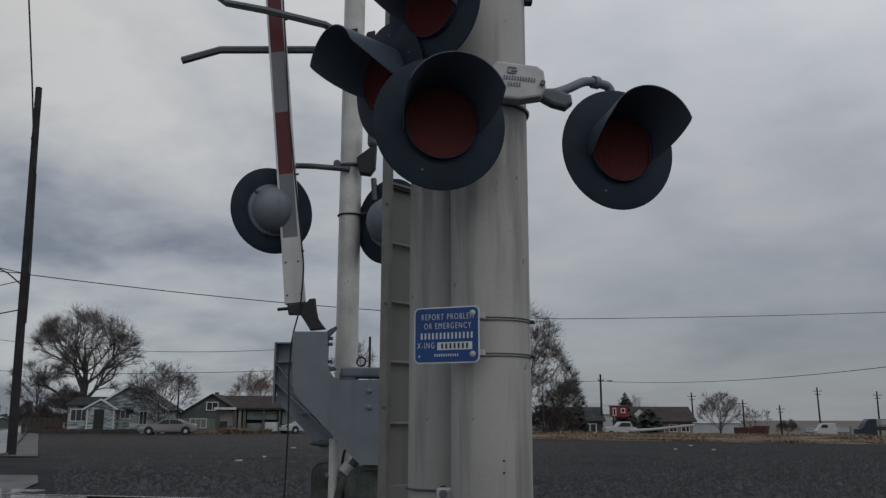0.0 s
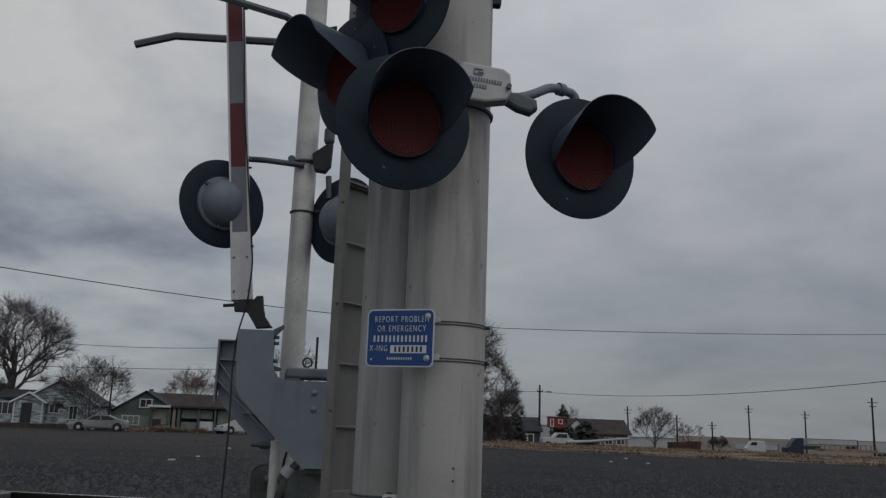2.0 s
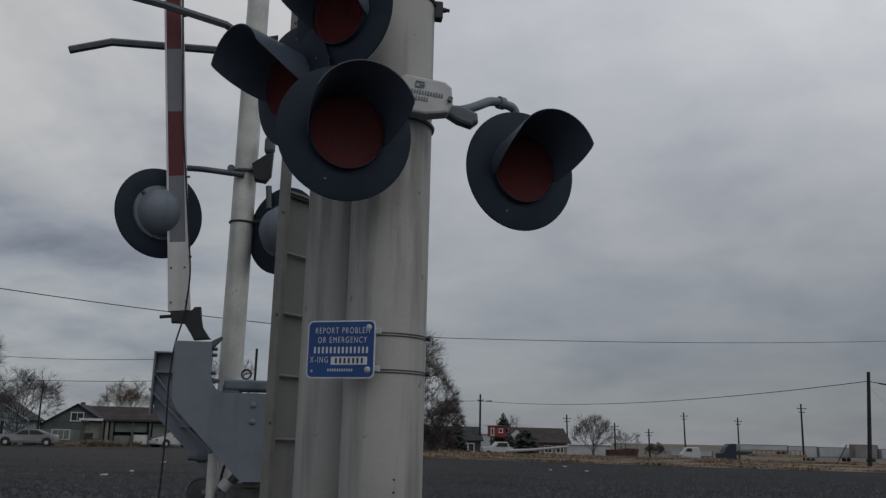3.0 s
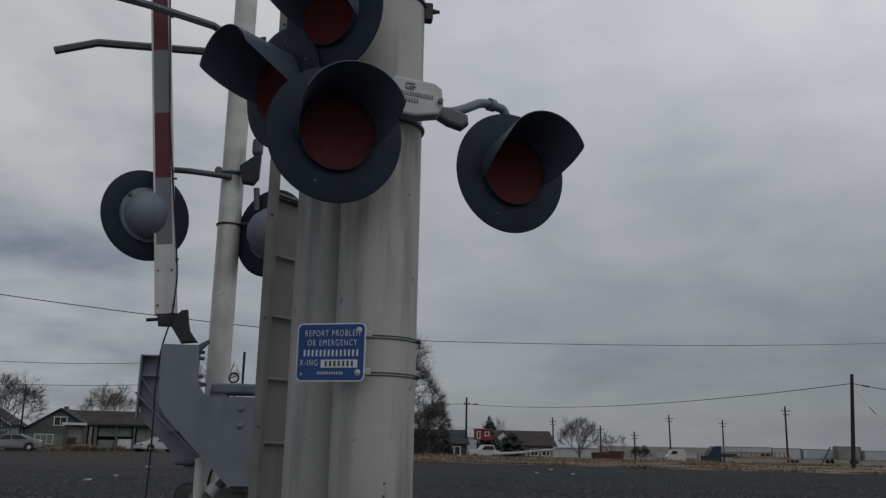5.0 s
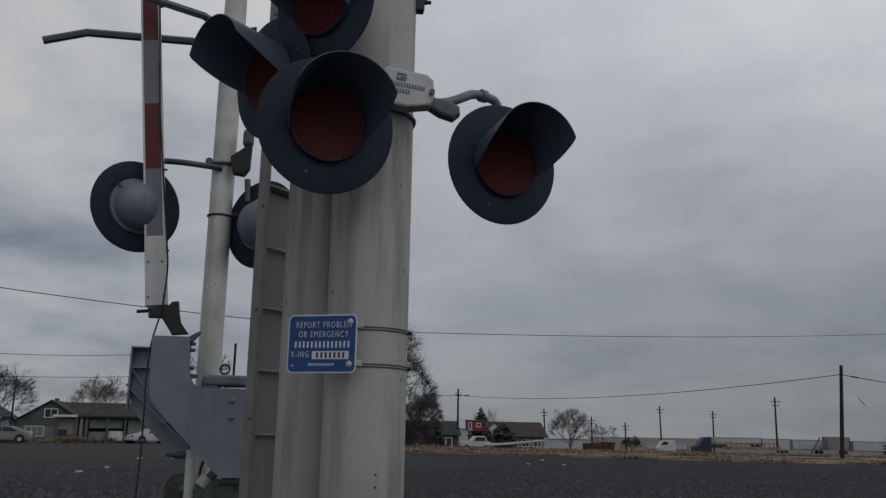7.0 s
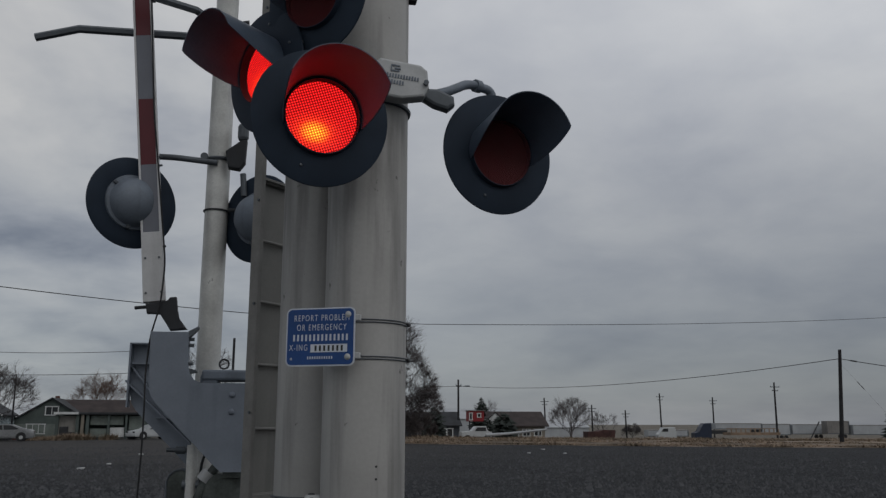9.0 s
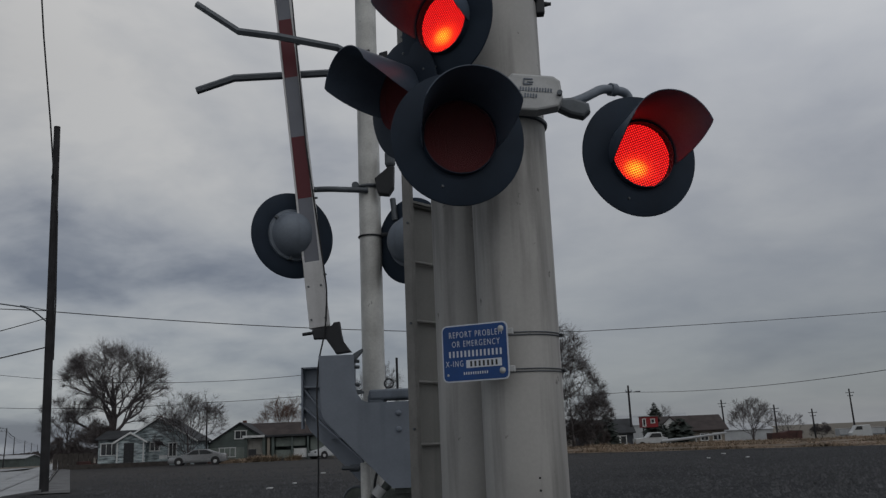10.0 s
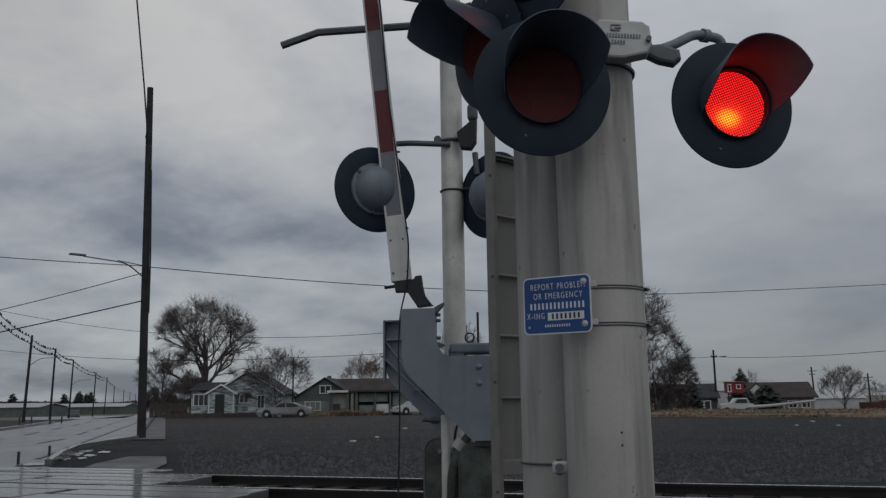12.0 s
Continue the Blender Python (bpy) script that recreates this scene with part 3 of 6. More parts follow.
hi_clamp = clamp(FRONT[0] + 0.212, 4.43, 3.652, "strap_clamp", "dark steel strap clamp bolted round the mast", (0.05, 0.055, 0.10))
bm = B()
tube(bm, [(-0.215 + 0.2 * math.cos(radians(a)), 0.02 + 0.2 * math.sin(radians(a)), 0.02) for a in range(180, 365, 8)], 0.011, 6)
part("strap", bm, "black_steel", hi_clamp)
for z in (1.25, 1.195):
    bm = B()
    tube(bm, [(0.046, -0.1915, z), (0.046, -0.188, z)], 0.0055, 8)
    part("plugged_hole", bm, "black_steel", front_mast)
low_clamp = clamp(0.02, 4.50, 1.085, "strap_clamp", "galvanized strap with a bolted lug round the rear mast")
bm = B()
tube(bm, [(0.01 + 0.205 * math.cos(radians(a)), 0.36 + 0.205 * math.sin(radians(a)), 0.0) for a in range(180, 282, 6)], 0.006, 6)
part("strap", bm, "dull_steel", low_clamp)
bm = B()
box(bm, (0.01, -0.02, 0), (0.085, 0.03, 0.06), None, 0.012)
part("saddle", bm, "cast_grey", low_clamp)
bm = B()
tube(bm, [(0, -0.055, 0), (0, 0.0, 0)], 0.020, 12)
part("nut", bm, "dull_steel", low_clamp)


# ---- emergency notice ----
def notice():
    c = [Vector(p) for p in ((-0.118, 4.30, 1.945), (0.186, 4.17, 1.945), (0.186, 4.17, 1.70), (-0.118, 4.30, 1.70))]
    centre = (c[0] + c[2]) / 2 + Vector((0, -0.02, 0))
    yaw = math.degrees(math.atan2(c[1].y - c[0].y, c[1].x - c[0].x))
    ob = thing("emergency_sign", "small blue enamelled emergency notice with white lettering, strapped to the mast", "sign", pose(*centre, 0, 0, yaw))
    w, h = 0.165, 0.1315

    def rr(w, h, r, n=6):
        pts = []
        for cx, cz, a0 in ((w - r, h - r, 0), (-w + r, h - r, 90), (-w + r, -h + r, 180), (w - r, -h + r, 270)):
            for i in range(n + 1):
                a = radians(a0 + 90 * i / n)
                pts.append((cx + r * math.cos(a), cz + r * math.sin(a)))
        return pts

    part("plate", prism(B(), rr(w, h, 0.026), 0.0, 0.004), "sign_white", ob, "white border plate")
    part("face", prism(B(), rr(w - 0.006, h - 0.006, 0.022), -0.0015, 0.0), "sign_blue", ob, "blue enamel face")

    def text(s, x, z, size, material="sign_white", width=1.0):
        cu = bpy.data.curves.new("lettering", "FONT")
        cu.body, cu.size, cu.align_x, cu.align_y, cu.extrude, cu.space_character = s, size, "CENTER", "CENTER", 0.0006, 1.3
        cu.offset = -0.0003
        tmp = new("tmp", cu)
        bpy.context.view_layer.update()
        me = bpy.data.meshes.new_from_object(tmp.evaluated_get(bpy.context.evaluated_depsgraph_get()))
        bpy.data.objects.remove(tmp)
        me.materials.clear()
        me.materials.append(M[material])
        o = new("lettering", me)
        o.parent = ob
        o.matrix_basis = pose(x, -0.003, z, 90, 0, 0) @ Matrix.Diagonal((width, 1, 1, 1))

    text("REPORT PROBLEM", 0.006, 0.084, 0.040, width=0.66)
    text("OR EMERGENCY", 0.006, 0.041, 0.040, width=0.66)
    text("X-ING", -0.103, -0.049, 0.040, width=0.66)

    def bars(x0, x1, z, h, n, material, y=-0.003):
        step = (x1 - x0) / n
        for i in range(n):
            bm = B()
            box(bm, (x0 + step * (i + 0.5), y, z), (step * 0.45, 0.001, h), None)
            part("bar", bm, material, ob)

    bars(-0.135, 0.138, -0.004, 0.029, 14, "sign_white")
    bm = B()
    box(bm, (0.043, -0.0025, -0.052), (0.175, 0.001, 0.036))
    part("number_plate", bm, "sign_white", ob, "white strip with black characters")
    bars(-0.03, 0.116, -0.052, 0.025, 7, "black_steel", -0.0036)
    bars(-0.062, 0.064, -0.094, 0.012, 11, "sign_white")
    for bx, bz in ((0.132, 0.098), (0.132, -0.092)):
        bm = B()
        lathe(bm, [(0, -0.008), (0.008, -0.007), (0.013, -0.003), (0.015, -0.0014)], 14)
        o = part("bolt", bm, "cast_grey", ob, smooth=40)
        o.matrix_basis = pose(bx, 0, bz)
    bm = B()
    lathe(bm, [(0, -0.003), (0.005, -0.0025), (0.006, -0.0014)], 10)
    part("rivet", bm, "cast_grey", ob).matrix_basis = pose(-0.138, 0, -0.098)
    inv = ob.matrix_basis.inverted()
    for z in (1.905, 1.735):
        for dz in (-0.006, 0.006):
            bm = B()
            pts = [Vector((FRONT[0] + 0.2 * math.cos(radians(a)), FRONT[1] + 0.2 * math.sin(radians(a)), z + dz)) for a in range(236, 362, 6)]
            tube(bm, [inv @ p for p in pts], 0.0028, 5)
            part("strap", bm, "dull_steel", ob)
        bm = B()
        box(bm, inv @ Vector((FRONT[0] + 0.2, FRONT[1] - 0.03, z)), (0.03, 0.035, 0.016), None, 0.005)
        part("buckle", bm, "black_steel", ob)
        bm = B()
        box(bm, (w + 0.008, 0.012, z - centre.z), (0.03, 0.02, 0.028), None, 0.004)
        part("bracket", bm, "cast_grey", ob)


notice()


# ---- ladder beside the masts ----
def ladder():
    near, far = Vector((-0.325, 5.20, 0)), Vector((-0.045, 5.52, 0))
    d = (far - near)
    yaw = math.degrees(math.atan2(d.y, d.x))
    ob = thing("ladder", "grey steel mast ladder blocked by a plain climb guard panel", "ladder", pose(near.x, near.y, 0, 0, 0, yaw))
    width = d.length
    for x in (0, width):
        bm = B()
        k = 1 if x == 0 else -1
        lips = [(x - 0.006 * k, -0.031), (x + 0.024 * k, -0.031), (x + 0.024 * k, -0.023), (x + 0.006 * k, -0.023), (x + 0.006 * k, 0.023), (x + 0.024 * k, 0.023), (x + 0.024 * k, 0.031), (x - 0.006 * k, 0.031)]
        lo = [bm.verts.new((px, py, 0.05)) for px, py in lips]
        hi = [bm.verts.new((px, py, 7.15)) for px, py in lips]
        for i in range(8):
            bm.faces.new((lo[i], lo[(i + 1) % 8], hi[(i + 1) % 8], hi[i]))
        bm.faces.new(lo[::-1])
        bm.faces.new(hi)
        rail = part("rail", bm, "rail_grey", ob)
        for z in (0.9, 1.5, 2.1, 2.7, 3.3, 3.9):
            bm = B()
            tube(bm, [(x - 0.014, -0.012, z), (x + 0.002, -0.012, z)], 0.008, 8)
            part("bolt", bm, "dull_steel", rail)
    for k in range(19):
        bm = B()
        tube(bm, [(0.006, 0, 0.352 + 0.353 * k), (width - 0.006, 0, 0.352 + 0.353 * k)], 0.0105, 8)
        part("rung", bm, "rail_grey", ob, smooth=40)
    bm = B()
    box(bm, (width / 2, 0.024, 1.91), (width - 0.03, 0.005, 1.84), None)
    box(bm, (width / 2, -0.004, 1.025), (width - 0.02, 0.05, 0.07), None)
    box(bm, (width / 2, 0.0, 2.835), (width - 0.03, 0.05, 0.014), None)
    part("climb_guard", bm, "panel_grey", ob, "plain grey sheet blocking the rungs")


ladder()


# ---- flashing lamps ----
HALF = 0.166


def flasher(name, at, facing, tilt, size, label, lit=True):
    """A crossing lamp: black round background, hood, red roundel, housing. It faces -y in its own space."""
    ob = thing(name, label, "signal lamp", pose(*at, 0, 0, facing) @ pose(0, 0, 0, tilt, 0, 0) @ Matrix.Diagonal((size, size, size, 1)), "flashing signal lamps")
    R = 0.305
    # background: slightly dished ring with a rolled rim, and a shallow back
    bm = lathe(B(), [(HALF, 0.0), (0.195, -0.004), (0.28, 0.004), (R, 0.010), (R + 0.002, 0.017), (R - 0.006, 0.024), (0.175, 0.024), (HALF, 0.020)], 64, closed=True)
    background = part("background", bm, "lamp_black", ob, "matt black round background", smooth=50)
    for a in (75, 250, 20):
        bm = lathe(B(), [(0, -0.009), (0.006, -0.008), (0.008, -0.002)], 10)
        part("screw", bm, "dull_steel", background).matrix_basis = pose(0.235 * math.cos(radians(a)), 0.003, 0.235 * math.sin(radians(a)))
    # housing bowl
    bm = lathe(B(), [(0.0, 0.165), (0.05, 0.161), (0.10, 0.142), (0.135, 0.112), (0.157, 0.072), (0.164, 0.042), (0.183, 0.038), (0.187, 0.0245), (0.0, 0.0245)], 48)
    housing = part("housing", bm, "housing_grey", ob, "grey domed lamp housing", smooth=40)
    for a in (40, 160, 280):
        bm = B()
        box(bm, (0, 0.04, 0), (0.03, 0.03, 0.022), None, 0.004)
        part("latch", bm, "dull_steel", housing).matrix_basis = pose(0.172 * math.cos(radians(a)), 0, 0.172 * math.sin(radians(a)), 0, -a, 0)
    # hood: flared tunnel, long above, cut away below
    bm = B()
    seg, rows = 64, 8
    outer, inner = [], []
    for i in range(seg + 1):
        a = radians(-16 + 212 * i / seg)
        s = math.sin(a)
        reach = 0.012 + (0.315 if lit else 0.16) * min(1.0, max(0.0, (s + 0.276) / 0.66)) ** 0.85
        oc, ic = [], []
        for j in range(rows + 1):
            f = reach * j / rows
            flare = 0.174 + 0.155 * f
            oc.append(bm.verts.new((flare * math.cos(a), -f - 0.001, flare * math.sin(a))))
            ic.append(bm.verts.new(((flare - 0.004) * math.cos(a), -f - 0.001, (flare - 0.004) * math.sin(a))))
        outer.append(oc)
        inner.append(ic)
    for i in range(seg):
        for j in range(rows):
            bm.faces.new((outer[i][j], outer[i + 1][j], outer[i + 1][j + 1], outer[i][j + 1]))
            bm.faces.new((inner[i][j], inner[i][j + 1], inner[i + 1][j + 1], inner[i + 1][j]))
        bm.faces.new((outer[i][rows], outer[i + 1][rows], inner[i + 1][rows], inner[i][rows]))
    for i in (0, seg):
        for j in range(rows):
            bm.faces.new((outer[i][j], outer[i][j + 1], inner[i][j + 1], inner[i][j]))
    part("hood", bm, "hood_black", ob, "black sheet metal hood", smooth=40)
    # retaining ring and roundel
    bm = lathe(B(), [(0.1635, 0.004), (0.1642, -0.030), (0.169, -0.030), (0.174, 0.0)], 48)
    part("ring", bm, "lamp_black", ob, smooth=40)
    bm = lathe(B(), [(0.0, 0.003), (0.055, 0.0), (0.11, -0.010), (0.148, -0.021), (0.1645, -0.028)], 48)
    part("lens", bm, "lens", ob, "red patterned glass roundel", smooth=60)
    bm = lathe(B(), [(0.0, 0.014), (0.162, 0.014)], 48)
    if lit:
        part("light_source", bm, "glow", ob, "glowing red bulb and reflector")
    else:
        part("reflector", bm, "shutter", ob, "dark unlit reflector")
    doors = []
    if lit:
        # added to blank the steady glow: three narrow leaves a side slide apart and stack behind the background
        for side in (-1, 1):
            for k in range(3):
                x0, x1 = 0.0555 * k, 0.0555 * (k + 1) + 0.0004
                out = [(x0 + (x1 - x0) * i / 5) for i in range(6)]
                edge = [math.sqrt(max(0.0, 0.1668 ** 2 - x * x)) for x in out]
                pts = [(side * x, -e) for x, e in zip(out, edge)] + [(side * x, e) for x, e in zip(out[::-1], edge[::-1])]
                y = 0.006 + 0.002 * k
                pts = pts if x1 < 0.166 else pts[:6] + pts[7:]
                prism(B_leaf := B(), pts, y, y + 0.0015)
                doors.append((part("shutter", B_leaf, "shutter", ob, "dark red shutter leaf added to blank the glow"), side * (0.1668 - x0)))
    return ob, doors


lamp_a, doors_a = flasher("crossing_lamp", (0.008, 3.95, 2.768), 13, 5, 1.015, "large black-hooded red crossing lamp in front of the mast")
lamp_b, doors_b = flasher("crossing_lamp", (0.918, 4.40, 2.79), 17, 3, 1.02, "black-hooded red crossing lamp hanging from a bent pipe arm")
lamp_c, doors_c = flasher("crossing_lamp", (-0.278, 4.35, 3.135), -53, 4, 0.99, "black-hooded red crossing lamp turned to the side street")
lamp_d, doors_d = flasher("crossing_lamp", (-0.04, 4.10, 3.42), -38, 4, 0.93, "black-hooded red crossing lamp mounted high, turned to the side street")
lamp_e, _e = flasher("crossing_lamp", (-1.256, 6.35, 2.941), 215, 0, 1.05, "crossing lamp seen from behind, grey housing on black disc", lit=False)
lamp_f, _f = flasher("crossing_lamp", (-0.379, 6.42, 2.879), 143, 0, 1.05, "crossing lamp seen from behind, beside the gate mast", lit=False)


# junction box and pipe arms
def junction():
    ob = thing("junction_box", "light grey cast junction box with raised emblem on the mast", "junction box", pose(0.0, 0, -0.016))
    skew = pose(0.38, 0, 3.08, 0, 7, 0) @ pose(-0.38, 0, -3.08)
    bm = B()
    out = [(0.27, 3.175), (0.47, 3.172), (0.505, 3.15), (0.525, 3.06), (0.505, 3.015), (0.40, 2.985), (0.30, 2.985), (0.24, 3.03), (0.24, 3.14)]
    prism(bm, out, 4.17, 4.262, 0.012)
    part("cover", bm, "cast_grey", ob).matrix_basis = skew
    bm = B()
    box(bm, (0.35, 4.168, 3.145), (0.042, 0.006, 0.006))
    box(bm, (0.35, 4.168, 3.118), (0.042, 0.006, 0.006))
    box(bm, (0.329, 4.168, 3.132), (0.006, 0.006, 0.03))
    box(bm, (0.36, 4.168, 3.13), (0.03, 0.006, 0.006), None)
    part("emblem", bm, "housing_grey", ob, "raised emblem").matrix_basis = skew
    for z, x0, n in ((3.092, 0.315, 12), (3.06, 0.34, 5)):
        for i in range(n):
            bm = B()
            box(bm, (x0 + i * 0.0135, 4.168, z), (0.008, 0.006, 0.018 if i % 3 else 0.022))
            part("bar", bm, "housing_grey", ob).matrix_basis = skew
    bm = B()
    tube(bm, [(0.505, 4.15, 3.08), (0.505, 4.22, 3.08)], 0.013, 10)
    part("bolt", bm, "dull_steel", ob).matrix_basis = skew
    bm = B()
    prism(bm, [(0.50, 3.085), (0.58, 3.085), (0.66, 3.05), (0.665, 3.005), (0.63, 2.975), (0.56, 2.995), (0.50, 3.03)], 4.265, 4.335, 0.016)
    part("pipe_socket", bm, "dull_steel", ob)
    bm = B()
    tube(bm, rounded([(0.55, 4.30, 3.06), (0.64, 4.34, 3.10), (0.76, 4.42, 3.185), (0.905, 4.50, 3.185), (0.915, 4.51, 3.02), (0.912, 4.50, 2.93)], 0.05, 6), 0.024, 12)
    part("pipe_arm", bm, "housing_grey", ob, smooth=40)
    bm = B()
    tube(bm, [(0.80, 4.443, 3.186), (0.83, 4.46, 3.187)], 0.034, 12)
    part("collar", bm, "housing_grey", ob, smooth=40)
    bm = B()
    tube(bm, rounded([(0.25, 4.22, 3.06), (0.10, 4.15, 3.06), (0.03, 4.09, 3.0), (0.03, 4.06, 2.9)], 0.04, 5), 0.024, 12)
    part("pipe_arm", bm, "housing_grey", ob, smooth=40)
    bm = B()
    tube(bm, [(FRONT[0] + 0.2 * math.cos(radians(a)), FRONT[1] + 0.2 * math.sin(radians(a)), 3.0) for a in range(230, 400, 8)], 0.012, 6)
    part("strap", bm, "dull_steel", ob)


junction()
second_box = thing("junction_box", "grey cast junction box between the upper lamps", "junction box")
bm = B()
box(bm, (-0.02, 4.58, 3.32), (0.16, 0.14, 0.20), None, 0.02)
part("cover", bm, "dull_steel", second_box)
bm = B()
tube(bm, rounded([(-0.05, 4.58, 3.36), (-0.14, 4.55, 3.40), (-0.16, 4.47, 3.32), (-0.16, 4.44, 3.24)], 0.04, 4), 0.022, 10)
part("pipe_arm", bm, "housing_grey", second_box, smooth=40)
bm = B()
tube(bm, rounded([(-0.03, 4.55, 3.38), (0.02, 4.30, 3.55), (0.04, 4.22, 3.50), (0.04, 4.2, 3.44)], 0.04, 4), 0.022, 10)
part("pipe_arm", bm, "housing_grey", second_box, smooth=40)

# ---- the gate ----
gate_mast = thing("gate_mast", "weathered galvanized steel gate mast with stains", "mast", pose(-0.70, 6.56, 0))
bm = B()
tube(bm, [(0, 0, 0.04), (0, 0, 6.2)], 0.083, 32)
part("tube", bm, "galvanized", gate_mast, smooth=40)
bm = B()
box(bm, (0, 0, 0.02), (0.42, 0.42, 0.045), None, 0.006)
part("base_plate", bm, "galvanized", gate_mast)


def cross_arm():
    ob = thing("lamp_bracket", "grey pipe bracket clamped to the gate mast for the rear lamps", "bracket")
    bm = B()
    tube(bm, rounded([(-0.70, 6.46, 3.296), (-1.0, 6.46, 3.322), (-1.22, 6.5, 3.335), (-1.235, 6.47, 3.20), (-1.22, 6.44, 3.08)], 0.06, 5), 0.022, 10)
    part("pipe_arm", bm, "dull_steel", ob, smooth=40)
    bm = B()
    tube(bm, [(-0.70 + 0.09 * math.cos(radians(a)), 6.56 + 0.09 * math.sin(radians(a)), 3.34) for a in range(0, 361, 15)], 0.014, 6)
    tube(bm, [(-0.795, 6.45, 3.34), (-0.795, 6.50, 3.34)], 0.028, 12)
    part("clamp", bm, "dull_steel", ob, smooth=40)
    bm = B()
    out = [(-0.63, 3.29), (-0.645, 3.38), (-0.61, 3.405), (-0.54, 3.465), (-0.495, 3.472), (-0.502, 3.30), (-0.54, 3.245), (-0.62, 3.255)]
    prism(bm, out, 6.42, 6.50, 0.01)
    part("casting", bm, "black_steel", ob)
    bm = B()
    tube(bm, [(-0.515, 6.46, 3.22), (-0.50, 6.45, 3.05)], 0.022, 10)
    part("pipe_arm", bm, "dull_steel", ob, smooth=40)
    bm = B()
    box(bm, (-0.527, 6.46, 3.535), (0.078, 0.08, 0.135), None, 0.028)
    part("cap", bm, "dull_steel", ob)
    bm = B()
    tube(bm, [(-0.70 + 0.089 * math.cos(radians(a)), 6.56 + 0.089 * math.sin(radians(a)), 2.955) for a in range(0, 361, 15)], 0.007, 6)
    tube(bm, [(-0.61, 6.50, 2.955), (-0.52, 6.47, 2.95)], 0.015, 8)
    part("tie_band", bm, "black_steel", ob)


cross_arm()


def arm_keeper():
    ob = thing("gate_arm_keeper", "forked grey steel bracket that holds the raised gate arm", "bracket")
    bm = B()
    tube(bm, [(-0.62, 6.35, 4.25), (-0.865, 6.1, 4.300), (-1.31, 6.1, 4.416), (-1.602, 6.1, 4.474), (-1.922, 6.1, 4.715)], 0.028, 6)
    part("tine", bm, "dull_steel", ob)
    bm = B()
    tube(bm, [(-0.62, 6.5, 4.28), (-1.031, 6.5, 4.284), (-1.743, 6.5, 4.283), (-2.04, 6.5, 4.193)], 0.03, 6)
    part("tine", bm, "dull_steel", ob)
    bm = B()
    tube(bm, [(-0.70 + 0.095 * math.cos(radians(a)), 6.56 + 0.095 * math.sin(radians(a)), 4.30) for a in range(0, 361, 15)], 0.02, 6)
    part("clamp", bm, "black_steel", ob)
    bm = B()
    prism(bm, [(-0.735, 4.28), (-0.66, 4.28), (-0.675, 4.36), (-0.66, 4.43), (-0.735, 4.415)], 6.42, 6.46)
    part("lug", bm, "black_steel", ob)
    bm = B()
    prism(bm, [(-0.625, 4.26), (-0.52, 4.26), (-0.52, 4.40), (-0.58, 4.385)], 6.40, 6.44)
    part("lug", bm, "black_steel", ob)


arm_keeper()


def gate_arm():
    lean = math.degrees(math.atan2(0.243, 2.356))
    ob = thing("crossing_barrier", "raised red and white striped crossing barrier with aluminium edges", "barrier", pose(-1.046, 6.30, 2.247, 0, -lean, 0))
    step = 0.482
    bm = B()
    prism(bm, [(-0.072, 0.0), (0.072, 0.0), (0.068, step), (-0.068, step)], -0.03, 0.03, 0.004)
    part("butt", bm, "arm_white", ob, "plain pale aluminium butt end")
    for side in (-1, 1):
        bm = B()
        prism(bm, [(side * 0.068, step), (side * 0.054, step), (side * 0.046, 7.0), (side * 0.058, 7.0)], -0.028, 0.028)
        part("edge", bm, "arm_white", ob, "pale aluminium edge")
    for k in range(13):
        z0, z1 = step * (k + 1), step * (k + 2)
        w0, w1 = 0.0535 - 0.0011 * k, 0.0535 - 0.0011 * (k + 1)
        bm = B()
        prism(bm, [(-w0, z0), (w0, z0), (w1, z1), (-w1, z1)], -0.024, 0.024)
        part("stripe", bm, "arm_sheet_white" if k % 2 == 0 else "arm_sheet_red", ob, "grey-white reflective stripe" if k % 2 == 0 else "dark red reflective stripe")
    for z, x in ((0.06, -0.05), (0.06, 0.05), (0.3, -0.045), (0.3, 0.045)):
        bm = B()
        tube(bm, [(x, -0.036, z), (x, -0.028, z)], 0.008, 8)
        part("rivet", bm, "dull_steel", ob)
    for z in (0.38, 0.96, 1.02, 2.2):
        bm = B()
        box(bm, (0.075, 0, z), (0.03, 0.02, 0.012), None, 0.003)
        part("cable_clip", bm, "dull_steel", ob)
    bm = B()
    prism(bm, [(-0.055, -0.008), (-0.05, -0.078), (0.04, -0.078), (0.095, -0.205), (0.205, -0.205), (0.145, -0.125), (0.145, 0.02), (0.105, 0.02), (0.085, -0.012)], -0.035, 0.035, 0.008)
    part("pivot_bracket", bm, "black_steel", ob, "black cast pivot bracket")
    bm = B()
    tube(bm, [(-0.13, 0, -0.03), (-0.03, 0, -0.03)], 0.012, 8)
    part("bolt", bm, "black_steel", ob)


gate_arm()
bm = B()
tube(bm, rounded([(-1.24, 6.25, 4.9), (-1.13, 6.25, 3.6), (-1.005, 6.25, 2.66), (-0.985, 6.25, 2.5), (-1.0, 6.25, 2.22), (-1.045, 6.21, 2.0), (-1.054, 6.18, 1.75), (-1.036, 6.12, 1.56), (-1.03, 6.1, 1.3), (-1.04, 6.1, 0.9), (-1.06, 6.1, 0.3)], 0.08, 6), 0.0062, 6)
lone("gate_cable", bm, "rubber", "black rubber cable hanging from the gate arm", "cable")


